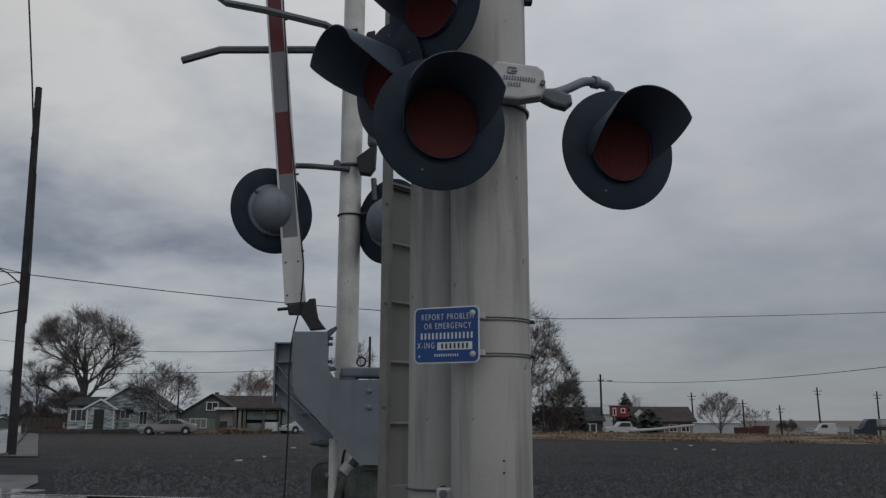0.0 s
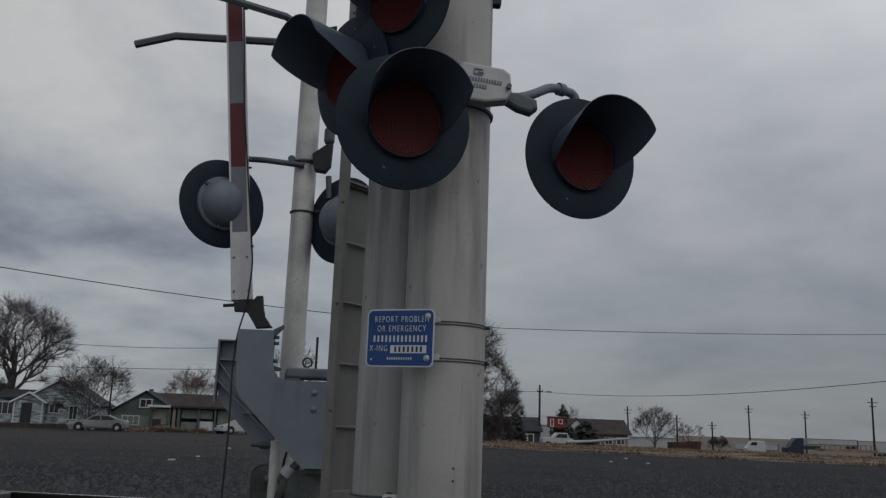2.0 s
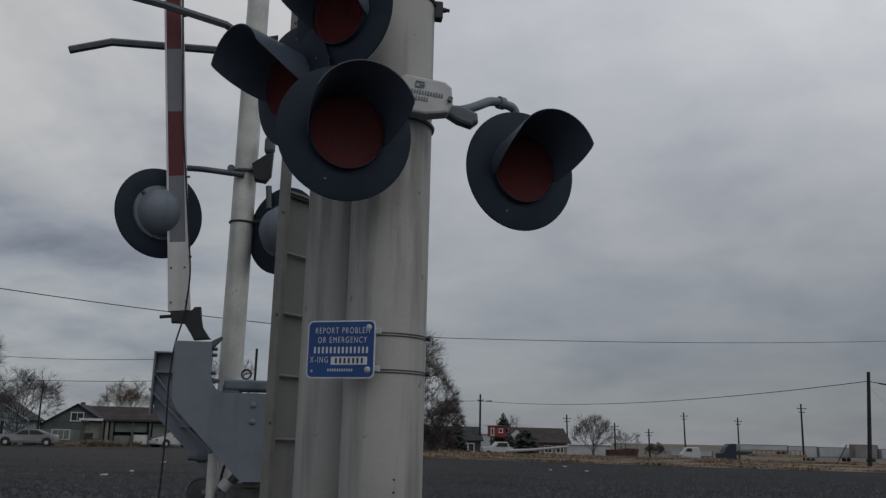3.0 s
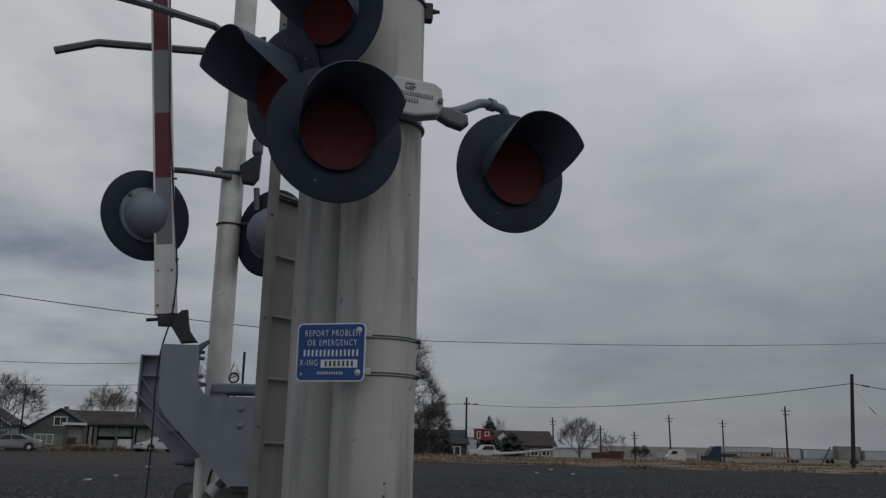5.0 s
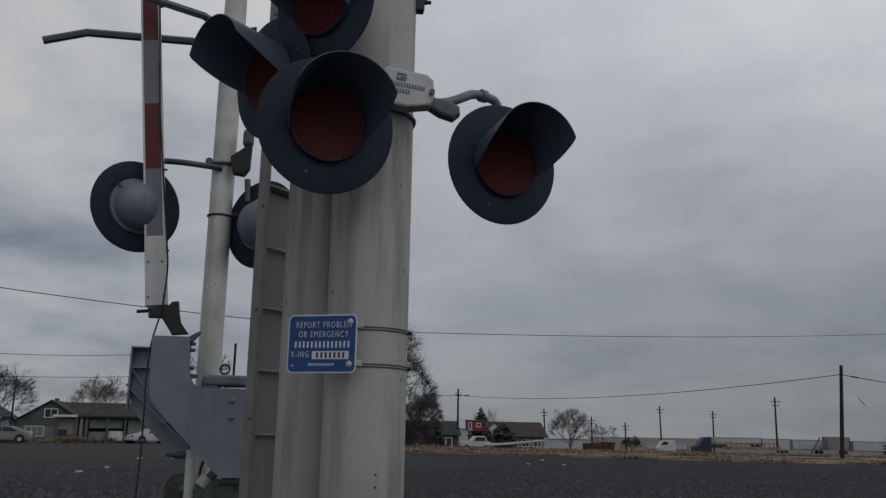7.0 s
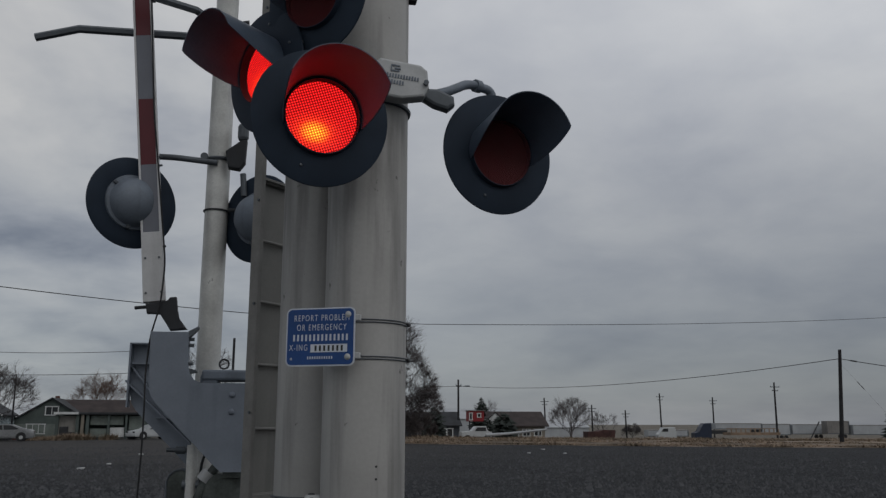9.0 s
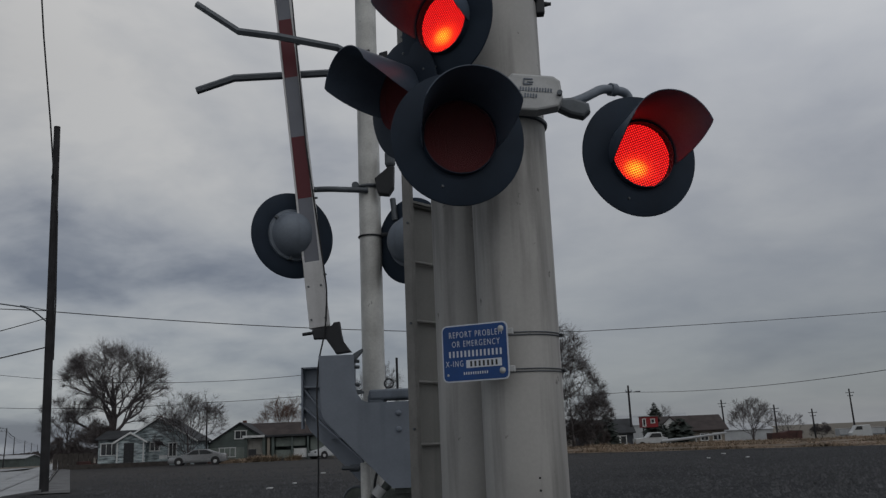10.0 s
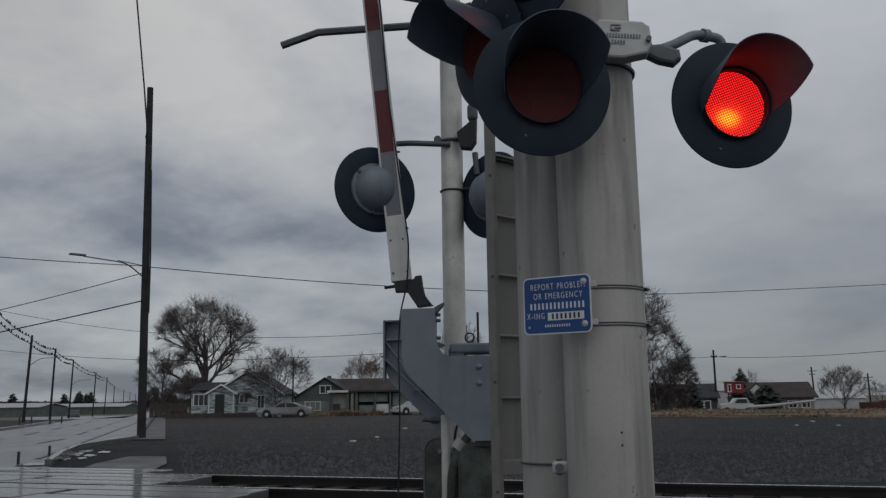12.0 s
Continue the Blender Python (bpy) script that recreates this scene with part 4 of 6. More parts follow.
def gate_machine():
    ob = thing("gate_mechanism", "grey steel gate mechanism with two counterweight support plates", "gate mechanism")
    outline = [(-1.039, 2.035), (-0.794, 2.035), (-0.790, 1.83), (-0.775, 1.765), (-0.745, 1.722), (-0.70, 1.702), (-0.40, 1.702), (-0.40, 1.13), (-0.545, 1.13), (-0.60, 1.18), (-0.985, 1.575), (-1.018, 1.63), (-1.028, 1.69)]
    part("support_plate", prism(B(), outline, 6.185, 6.20), "grey_steel", ob)
    bm = B()
    box(bm, (-0.916, 6.235, 2.030), (0.25, 0.085, 0.012))
    box(bm, (-0.80, 6.235, 1.90), (0.012, 0.085, 0.25))
    part("flange", bm, "grey_steel", ob)
    bm = B()
    prism(bm, [(-0.80, 2.04), (-0.735, 2.075), (-0.735, 2.06), (-0.79, 2.00)], 6.19, 6.26)
    part("bracket", bm, "dull_steel", ob)
    bm = B()
    prism(bm, [(-0.80, 1.80), (-0.735, 1.785), (-0.735, 1.77), (-0.79, 1.76)], 6.19, 6.26)
    part("bracket", bm, "dull_steel", ob)
    for z in (1.99, 1.95, 1.83):
        bm = B()
        tube(bm, [(-0.80, 6.22, z), (-0.76, 6.22, z)], 0.012, 8)
        part("bolt", bm, "dull_steel", ob)
    shifted = [(x - 0.19, z - 0.045) for x, z in outline]
    part("support_plate", prism(B(), shifted, 6.60, 6.615), "grey_steel", ob)
    bm = B()
    box(bm, (-1.222, 6.56, 1.77), (0.012, 0.08, 0.44))
    box(bm, (-1.10, 6.56, 1.985), (0.24, 0.08, 0.010))
    box(bm, (-1.09, 6.57, 1.85), (0.24, 0.06, 0.012))
    m = pose(-1.02, 6.575, 1.52, 0, 43, 0)
    box(bm, (0, 0, 0), (0.62, 0.05, 0.012), m)
    m = pose(-1.11, 6.58, 1.70, 0, 52, 0)
    box(bm, (0, 0, 0), (0.38, 0.04, 0.012), m)
    box(bm, (-0.95, 6.57, 1.48), (0.16, 0.05, 0.012))
    part("stiffener", bm, "grey_steel", ob)
    for z in (1.625, 1.515):
        bm = lathe(B(), [(0, -0.018), (0.012, -0.016), (0.019, -0.010), (0.021, 0.0)], 12)
        part("bolt", bm, "grey_steel", ob, smooth=40).matrix_basis = pose(-0.495, 6.185, z)
    # shaft, spacer and gear case
    bm = B()
    tube(bm, [(-0.92, 6.40, 1.268), (-0.74, 6.40, 1.262)], 0.015, 10)
    tube(bm, [(-0.86, 6.40, 1.266), (-0.80, 6.40, 1.264)], 0.025, 12)
    part("shaft", bm, "dull_steel", ob, smooth=40)
    bm = B()
    box(bm, (-0.54, 6.42, 0.75), (0.25, 0.36, 0.74), None, 0.03)
    part("gear_case", bm, "gear_green", ob, "grey-green gear case")
    bm = B()
    box(bm, (-0.47, 6.23, 1.14), (0.13, 0.02, 0.10), None, 0.004)
    part("lid", bm, "gear_green", ob)
    # slotted round-ended plate
    for y in (6.36, 6.42):
        pts = [(-0.815 + 0.09 * math.cos(radians(a)), 1.05 + 0.09 * math.sin(radians(a))) for a in range(0, 181, 12)] + [(-0.905, 0.35), (-0.725, 0.35)]
        link = part("link_plate", prism(B(), pts, y, y + 0.012), "gear_green", ob, "grey-green round-ended link plate")
        bm = B()
        tube(bm, [(x, y, z) for x, z in [pts[-1]] + pts[:-1]], 0.008, 6)
        part("rim", bm, "dull_steel", link)
    bm = B()
    tube(bm, [(-0.80, 6.34, 1.045), (-0.69, 6.34, 1.045)], 0.03, 12)
    tube(bm, [(-0.70, 6.34, 1.045), (-0.66, 6.34, 1.045)], 0.042, 12)
    part("pin", bm, "dull_steel", ob, smooth=40)
    bm = B()
    tube(bm, [(-0.745, 6.33, 1.30), (-0.745, 6.33, 0.30)], 0.036, 14)
    part("push_rod", bm, "galvanized", ob, smooth=40)
    bm = B()
    tube(bm, rounded([(-0.72, 6.28, 0.4), (-0.70, 6.27, 0.95), (-0.62, 6.27, 1.12), (-0.55, 6.30, 1.2)], 0.1, 6), 0.032, 12)
    part("conduit", bm, "gear_green", ob, smooth=40)
    bm = B()
    tube(bm, [(-0.665, 6.27, 1.075), (-0.625, 6.27, 1.13)], 0.045, 12)
    part("coupling", bm, "cast_grey", ob, smooth=40)
    bm = B()
    tube(bm, rounded([(-0.60, 6.30, 1.33), (-0.69, 6.29, 1.22), (-0.67, 6.28, 1.0), (-0.74, 6.26, 0.75), (-0.72, 6.26, 0.4)], 0.12, 6), 0.010, 6)
    part("cable", bm, "rubber", ob, "black cable")
    # frame on the mast, just above the plates
    bm = B()
    box(bm, (-0.50, 6.44, 1.76), (0.42, 0.30, 0.07), None, 0.015)
    box(bm, (-0.66, 6.40, 1.73), (0.12, 0.2, 0.08), None, 0.02)
    part("saddle", bm, "housing_grey", ob)
    bm = B()
    pts = [(-0.575 + 0.032 * math.cos(radians(a)), 6.40, 1.84 + 0.032 * math.sin(radians(a))) for a in range(0, 361, 20)]
    tube(bm, pts, 0.006, 6)
    tube(bm, [(-0.515, 6.40, 1.78), (-0.515, 6.40, 2.02)], 0.009, 6)
    part("lifting_ring", bm, "black_steel", ob)


gate_machine()


# ---- poles and wires ----
def utility_pole(at, height, r, label, arms=(), lean=0.0, name="utility_pole", group="utility poles"):
    ob = thing(name, label, "utility pole", pose(*at, 0, lean, 0), group)
    bm = B()
    tube(bm, [(0, 0, -0.3), (0, 0, height)], r, 12, r * 0.72)
    part("shaft", bm, "wood_pole", ob, smooth=40)
    for z, half in arms:
        bm = B()
        box(bm, (0, -r, z), (half * 2, 0.12, 0.14), None)
        arm = part("crossarm", bm, "wood_pole", ob)
        for x in (-half * 0.9, half * 0.9):
            bm = B()
            tube(bm, [(x, -r, z + 0.07), (x, -r, z + 0.28)], 0.06, 6, 0.04)
            part("insulator", bm, "housing_grey", arm)
    return ob


def wire(pts, r=0.022, label="thin dark overhead wire", name="overhead_wire"):
    bm = B()
    tube(bm, pts, r, 4, cap=False)
    return lone(name, bm, "rubber", label, "wire", group="overhead wires")


LP = Vector((-17.02, 34.6, 0))
street_pole = utility_pole(LP, 15.3, 0.185, "tall dark wooden utility pole carrying a street light", lean=-1.3, name="utility_pole")
bm = B()
tube(bm, [(0.12, 0, 14.4), (-0.1, -0.1, 13.0), (0.2, -0.1, 11.4), (0.26, -0.1, 7.5), (0.24, -0.1, 5.2)], 0.03, 5)
part("riser_cable", bm, "rubber", street_pole, "black cable running down the pole")
street_light = thing("street_light", "grey cobra-head street light on a long braced arm", "street light")
head = Vector((-18.3, 31.6, 7.22))
bm = B()
tube(bm, rounded([LP + Vector((-0.2, -0.1, 6.75)), LP + Vector((-0.55, -0.9, 7.25)), head], 0.4, 4), 0.028, 6)
part("arm", bm, "dull_steel", street_light)
bm = B()
tube(bm, [LP + Vector((-0.2, -0.1, 7.25)), LP + Vector((-0.75, -1.3, 7.3))], 0.02, 6)
part("brace", bm, "dull_steel", street_light)
bm = B()
box(bm, (0, 0, 0), (0.2, 0.7, 0.09), pose(head.x - 0.08, head.y - 0.3, head.z + 0.02, 3, 0, -25), 0.05)
part("lamp_head", bm, "housing_grey", street_light)

right_pole = utility_pole((35.82, 54.0, 0), 6.46, 0.15, "weathered wooden utility pole standing in dry grass", lean=4.2)
far_pole = utility_pole((19.05, 106.0, -0.55), 7.4, 0.15, "slim dark utility pole among the far houses", ((6.6, 0.35),))
bm = B()
tube(bm, [(0.05, 0, 6.55), (0.9, 0, 6.62)], 0.03, 5)
box(bm, (1.15, 0, 6.62), (0.6, 0.2, 0.14), None, 0.04)
part("lamp_arm", bm, "dull_steel", far_pole, "small street lamp on a short arm")
for x, y, z, h in ((101.0, 174, 10.3, 0), (112.0, 225, 8.7, 0), (96.8, 225, 9.7, 0), (64.2, 225, 8.3, 0), (77.2, 225, 6.5, 0), (86.7, 225, 5.1, 0)):
    utility_pole((x, y, -2.7), z + 2.7, 0.24, "distant wooden power pole with crossarms", ((z + 1.7, 1.1), (z + 0.9, 0.7)), lean=random.uniform(-2.5, 1.0))
left_row = [(-45.4, 70.0, 7.5), (-55.3, 90.0, 7.7), (-67.9, 115.0, 7.8), (-86.8, 155.0, 7.5), (-103.6, 190.0, 7.7), (-122.8, 230.0, 6.6), (-146, 280, 6.4), (-172, 335, 6.4), (-200, 395, 6.4)]
for i, (x, y, z) in enumerate(left_row):
    p = utility_pole((x, y, dip(x, y)), z - dip(x, y), 0.135, "wooden power pole in the row along the street", lean=random.uniform(0.5, 2.5) if i < 5 else 0.0)
    if i in (0, 2):
        bm = B()
        tube(bm, rounded([(0.1, 0, 4.9), (1.2, -0.3, 5.5), (3.4, -0.8, 5.6)], 0.4, 3), 0.028, 5)
        part("lamp_arm", bm, "dull_steel", p)
flock = B()
for (x0, y0, z0), (x1, y1, z1) in zip([(-37, 52, 8.6)] + left_row, left_row):
    for dz, fl in ((0.0, True), (-0.55, y0 < 160)):
        pts = sag((x0, y0, z0 - 0.1 + dz), (x1, y1, z1 - 0.1 + dz), 0.35, 12)
        wire(pts, 0.03, "overhead wire along the row of power poles")
        if fl and y0 < 200:
            for k in range(18):
                f = random.random() * 11.99
                c = pts[int(f)].lerp(pts[int(f) + 1], f % 1) + Vector((0, 0, 0.1))
                bmesh.ops.create_icosphere(flock, subdivisions=1, radius=0.075, matrix=Matrix.Translation(c) @ Matrix.Diagonal((0.9, 0.9, 1.5, 1)))
lone("perched_birds", flock, "black_steel", "small dark birds perched in a row on the wires", "birds", kind="stuff")
A = LP + Vector((0.0, 0, 7.2))
wire(sag(A, (6.9, 50.0, 7.2), 0.35) + sag((6.9, 50.0, 7.2), (52.0, 70.0, 10.9), 0.25)[1:], 0.022)
wire(sag((19.05, 106, 6.05), (36.2, 54.0, 5.82), 0.9), 0.03)
wire(sag((36.2, 54.0, 5.82), (58.0, 52.0, 3.9), 0.4), 0.03)
drop = sag((36.2, 54.0, 5.82), (58.0, 52.0, 3.9), 0.4)
wire([drop[0].lerp(drop[1], 0.85), drop[1].lerp(drop[2], 0.35)], 0.06, "dark splice sleeve on the overhead wire", "wire_splice")
guy = [Vector((36.15, 54.0, 5.6)), Vector((41.0, 53.5, 0.0))]
wire(guy, 0.004, "thin guy wire staying the pole", "guy_wire")
wire([guy[0].lerp(guy[1], 0.24), guy[0].lerp(guy[1], 0.33)], 0.025, "dark guard on the guy wire", "wire_guard")
wire(sag((-14, 120, 7.5), (19.05, 106, 6.05), 0.6), 0.03)
wire([LP + Vector((-0.26, -0.1, 12.6)), LP + Vector((-0.14, -1.0, 15.1)), LP + Vector((0.17, -2.6, 18.3)), LP + Vector((0.55, -4.6, 23.5))], 0.035, "thick dark cable rising from the pole")
wire(sag(LP + Vector((-0.2, 0, 7.25)), (-34.0, 33.2, 9.0), 0.15), 0.022)
wire(sag(LP + Vector((-0.2, 0, 5.76)), (-34.0, 33.0, 2.7), 0.15), 0.03)
wire(sag(LP + Vector((-0.3, 0, 6.95)), (-34.0, 33.0, 3.5), 0.25), 0.02)
wire(sag((-62.0, 86.5, 7.7), (-26.6, 86.5, 5.95), 0.72), 0.032)
wire(sag((-26.6, 86.5, 5.95), (-8.3, 90.0, 7.0), 0.2), 0.032)
wire(sag((-56.0, 80.0, 11.1), (-12.0, 80.0, 8.0), 1.65), 0.028)
utility_pole((-8.3, 96, 0), 7.0, 0.12, "thin dark pole between the far trees")
utility_pole((-26.6, 86.5, 0), 6.0, 0.09, "thin dark service pole beside the house")


# ---- trees ----
def bare_tree(name, at, height, spread, seed, label, material="twig", lean=0.0, trunk_r=None, fork=0.22, depth=6, dense=1.0, limbs=6):
    """A leafless tree: tapered trunk, limbs that fork again and again, and fine twigs at the ends."""
    rnd = random.Random(seed)
    ob = thing(name, label, "tree", pose(*at, 0, 0, rnd.uniform(0, 360)))
    tr = trunk_r or height * 0.028
    trunk = B()
    top = Vector((lean, 0, height * fork))
    tube(trunk, [(0, 0, -0.3), (lean * 0.3, 0, height * fork * 0.4), top], tr * 1.25, 9, tr * 0.85)
    part("trunk", trunk, "bark", ob, smooth=60)
    verts, faces = [], []

    def seg(a, b, ra, rb):
        d = (b - a)
        s = d.orthogonal().normalized()
        u = d.normalized().cross(s)
        n = 4 if ra > 0.06 else 3
        i0 = len(verts)
        for p, r in ((a, ra), (b, rb)):
            for k in range(n):
                verts.append(p + (s * math.cos(k * math.tau / n) + u * math.sin(k * math.tau / n)) * r)
        for k in range(n):
            faces.append((i0 + k, i0 + (k + 1) % n, i0 + n + (k + 1) % n, i0 + n + k))

    def limit(p):
        e = ((p.x - lean) / (spread / 2)) ** 2 + (p.y / (spread / 2)) ** 2
        zc = height * (fork + 1) / 2
        return e + ((p.z - zc) / (height * (1 - fork) / 2)) ** 2

    def grow(p, d, length, r, level):
        n = 3 if level < 3 else 2
        q = p
        for k in range(n):
            d = (d + Vector((rnd.uniform(-1, 1), rnd.uniform(-1, 1), rnd.uniform(-0.6, 0.75))) * 0.16).normalized()
            q2 = q + d * length / n
            seg(q, q2, r * (1 - 0.28 * k / n), r * (1 - 0.28 * (k + 1) / n))
            if level >= 2 and rnd.random() < 0.7 * dense:
                s = (d + Vector((rnd.uniform(-1, 1), rnd.uniform(-1, 1), rnd.uniform(-0.4, 0.8)))).normalized()
                seg(q2, q2 + s * length * 0.8, max(0.009, r * 0.3), 0.005)
            q = q2
        if level >= depth or limit(q) > 1.25 or r < 0.0105 and level > 6:
            for k in range(int(2.5 * dense)):
                s = (d + Vector((rnd.uniform(-1, 1), rnd.uniform(-1, 1), rnd.uniform(-0.6, 0.8))) * 0.9).normalized()
                seg(q, q + s * height * rnd.uniform(0.04, 0.11), 0.009, 0.004)
            return
        kids = 2 if rnd.random() < 0.55 else 3
        for k in range(kids):
            s = (d + Vector((rnd.uniform(-1, 1), rnd.uniform(-1, 1), rnd.uniform(-0.5, 0.58))) * 0.7).normalized()
            room = 0.62 if limit(q + s * length) > 1.0 else 1.0
            grow(q, s, length * room * rnd.uniform(0.68, 0.86), max(0.010, r * rnd.uniform(0.56, 0.7)), level + 1)

    for k in range(limbs):
        a = math.tau * (k + rnd.uniform(-0.3, 0.3)) / limbs
        out = rnd.uniform(0.3, 1.7) * min(1.4, spread / height)
        d = Vector((math.cos(a) * out, math.sin(a) * out, rnd.uniform(0.8, 1.2))).normalized()
        at_h = (k % 4) / 4 * 0.36
        start = top + Vector((0, 0, at_h * height)) - Vector((0, 0, rnd.uniform(0, 0.15) * height * fork))
        d = (d + Vector((0, 0, rnd.uniform(-0.35, 0.25)))).normalized()
        grow(start, d, height * 0.20 * (1 - 0.5 * at_h), tr * rnd.uniform(0.24, 0.35) * (1 - at_h), 1)
    seg(top, top + Vector((0.02 * height, 0, height * 0.25)), tr * 0.8, tr * 0.4)
    seg(top + Vector((0.02 * height, 0, height * 0.25)), top + Vector((0, 0.02 * height, height * 0.5)), tr * 0.4, tr * 0.12)
    me = bpy.data.meshes.new("crown")
    me.from_pydata(verts, [], faces)
    me.materials.append(M[material])
    crown = new("crown", me)
    crown.parent = ob
    return ob


def conifer(at, height, spread, seed, label, shrub=False):
    rnd = random.Random(seed)
    ob = thing("conifer_tree", label, "tree", pose(*at))
    bm = B()
    tube(bm, [(0, 0, -0.2), (0, 0, height)], height * 0.022, 7, 0.02)
    part("trunk", bm, "bark", ob)
    verts, faces = [], []
    for k in range(int(60 * height)):
        z = height * (0.12 + 0.88 * rnd.random() ** 1.25)
        reach = spread / 2 * ((1 - (z / height) ** 2) ** 0.6 if shrub else (1 - z / height) ** 0.8) * rnd.uniform(0.55, 1.1) + 0.12
        a = rnd.uniform(0, math.tau)
        d = Vector((math.cos(a), math.sin(a), rnd.uniform(-0.25, 0.25)))
        base, tip = Vector((0, 0, z)), Vector((0, 0, z)) + d * reach
        s = Vector((-d.y, d.x, 0)) * 0.22 * reach
        i0 = len(verts)
        verts += [base, base.lerp(tip, 0.6) + s, tip, base.lerp(tip, 0.6) - s, base.lerp(tip, 0.5) + Vector((0, 0, 0.2 * reach))]
        faces += [(i0, i0 + 1, i0 + 4), (i0 + 1, i0 + 2, i0 + 4), (i0 + 2, i0 + 3, i0 + 4), (i0 + 3, i0, i0 + 4)]
    me = bpy.data.meshes.new("foliage")
    me.from_pydata(verts, [], faces)
    me.materials.append(M["conifer"])
    o = new("foliage", me)
    o.parent = ob


bare_tree("bare_tree", (-38.9, 93.0, 0), 13.0, 10.2, 3, "large leafless spreading tree behind the pale blue house", trunk_r=0.6, fork=0.24, depth=7, limbs=13, dense=1.3)
bare_tree("bare_tree", (-43.6, 92.5, 0), 7.8, 5.6, 8, "small leafless tree beside the fence", depth=6, limbs=8, fork=0.12, dense=1.6)
bare_tree("bare_tree", (-27.5, 83.8, 0), 7.6, 6.6, 11, "leafless garden tree in front of the pale blue house", depth=6, fork=0.06, limbs=13, trunk_r=0.16, dense=1.1)
bare_tree("bare_tree", (-24.3, 111.0, 0), 8.0, 8.0, 21, "leafless reddish shrubby tree behind the green house", "red_twig", depth=6, fork=0.1, limbs=9, trunk_r=0.12)
bare_tree("bare_tree", (-10.5, 96.0, 0), 9.5, 6.0, 25, "leafless tree in the distance", depth=6, limbs=6)
bare_tree("bare_tree", (6.3, 76.0, 0), 11.3, 7.8, 31, "dense leafless tree at the edge of the lot", depth=7, limbs=11, dense=0.9, trunk_r=0.26)
bare_tree("bare_tree", (8.8, 77.5, 0), 7.4, 5.8, 36, "low dense leafless tree at the edge of the lot", depth=7, limbs=10, dense=0.9, fork=0.10, trunk_r=0.18)
bare_tree("bare_tree", (10.8, 80.5, 0), 5.2, 3.8, 38, "low leafless thicket beside the dark house", depth=6, limbs=11, dense=1.6, fork=0.08, trunk_r=0.14)
bare_tree("bare_tree", (30.9, 98.0, -0.4), 5.3, 5.0, 43, "round-crowned leafless tree on the grass", depth=6, fork=0.08, limbs=12, trunk_r=0.15, dense=0.7)
bare_tree("bare_tree", (49.5, 139, -1.7), 5.4, 5.0, 47, "small leafless tree by the yard", depth=5, limbs=7)
bare_tree("bare_tree", (30.0, 140, -1.6), 7.0, 4.5, 51, "leafless tree behind the brown roof", depth=5, limbs=6)
conifer((25.1, 121.0, -0.9), 6.1, 5.6, 5, "dark green conifer behind the red hut")
bare_tree("shrub", (8.9, 79.0, 0), 3.0, 4.6, 16, "brown leafless thicket under the bare trees", "thicket", depth=6, fork=0.04, limbs=16, dense=2.2, trunk_r=0.07)
bare_tree("shrub", (-42.6, 90.0, 0), 3.6, 4.2, 17, "dark leafless shrub at the foot of the large tree", "thicket", depth=6, fork=0.04, limbs=16, dense=2.2, trunk_r=0.07)
bare_tree("shrub", (-39.8, 91.5, 0), 5.2, 5.4, 18, "dark leafless shrub behind the pale blue house", "thicket", depth=6, fork=0.04, limbs=18, dense=2.2, trunk_r=0.08)
bare_tree("shrub", (11.4, 84.0, 0), 2.8, 3.6, 6, "brown leafless shrub beside the dark house", "thicket", depth=6, fork=0.04, limbs=14, dense=2.2, trunk_r=0.07)
conifer((26.4, 113.0, -0.9), 3.7, 4.6, 7, "dark evergreen shrub beside the brown-roofed house", True)
conifer((24.0, 112.0, -0.9), 3.0, 3.0, 12, "dark evergreen shrub under the red hut", True)
conifer((97.2, 131.0, -2.0), 8.2, 5.0, 9, "dark conifer at the edge of the yard")
for x, y, h, s in ((-136, 204, 7.2, 1), (-128, 214, 7.0, 2), (-141, 250, 8.5, 3), (-168, 290, 10.0, 4), (-172, 302, 9.0, 15), (-150, 205, 6.0, 16)):
    conifer((x, y, dip(x, y)), h * 0.62 + 1.0, h * 0.5, 60 + s, "distant dark tree along the street", True)


bare_tree("shrub", (88.7, 226.0, -2.7), 4.7, 6.5, 19, "distant grey bush beyond the yard", depth=6, fork=0.04, limbs=16, dense=1.6, trunk_r=0.1)
conifer((15.2, 100.0, -0.5), 3.9, 3.2, 14, "dark evergreen beside the dark house", True)


def far_trees():
    """A low uneven line of bare woods at the end of the view."""
    verts, faces = [], []
    rnd = random.Random(77)
    for k in range(1500):
        x = rnd.uniform(-420, -40)
        y = 430 + rnd.uniform(0, 60)
        h = 3.0 + 6.5 * (0.5 + 0.5 * noise.noise((x * 0.018, 3, 1))) ** 2 * rnd.uniform(0.5, 1)
        z0 = dip(x, y)
        w = rnd.uniform(0.8, 2.6)
        i0 = len(verts)
        verts += [Vector((x - w, y, z0)), Vector((x + w, y, z0)), Vector((x + w * 0.4, y + w, z0 + h)), Vector((x - w * 0.5, y - w, z0 + h * rnd.uniform(0.6, 1)))]
        faces += [(i0, i0 + 1, i0 + 2, i0 + 3)]
    me = bpy.data.meshes.new("distant_woods")
    me.from_pydata(verts, [], faces)
    me.materials.append(M["twig"])
    tagged(new("distant_woods", me), "low grey line of bare woods on the horizon", "trees", kind="stuff")


far_trees()


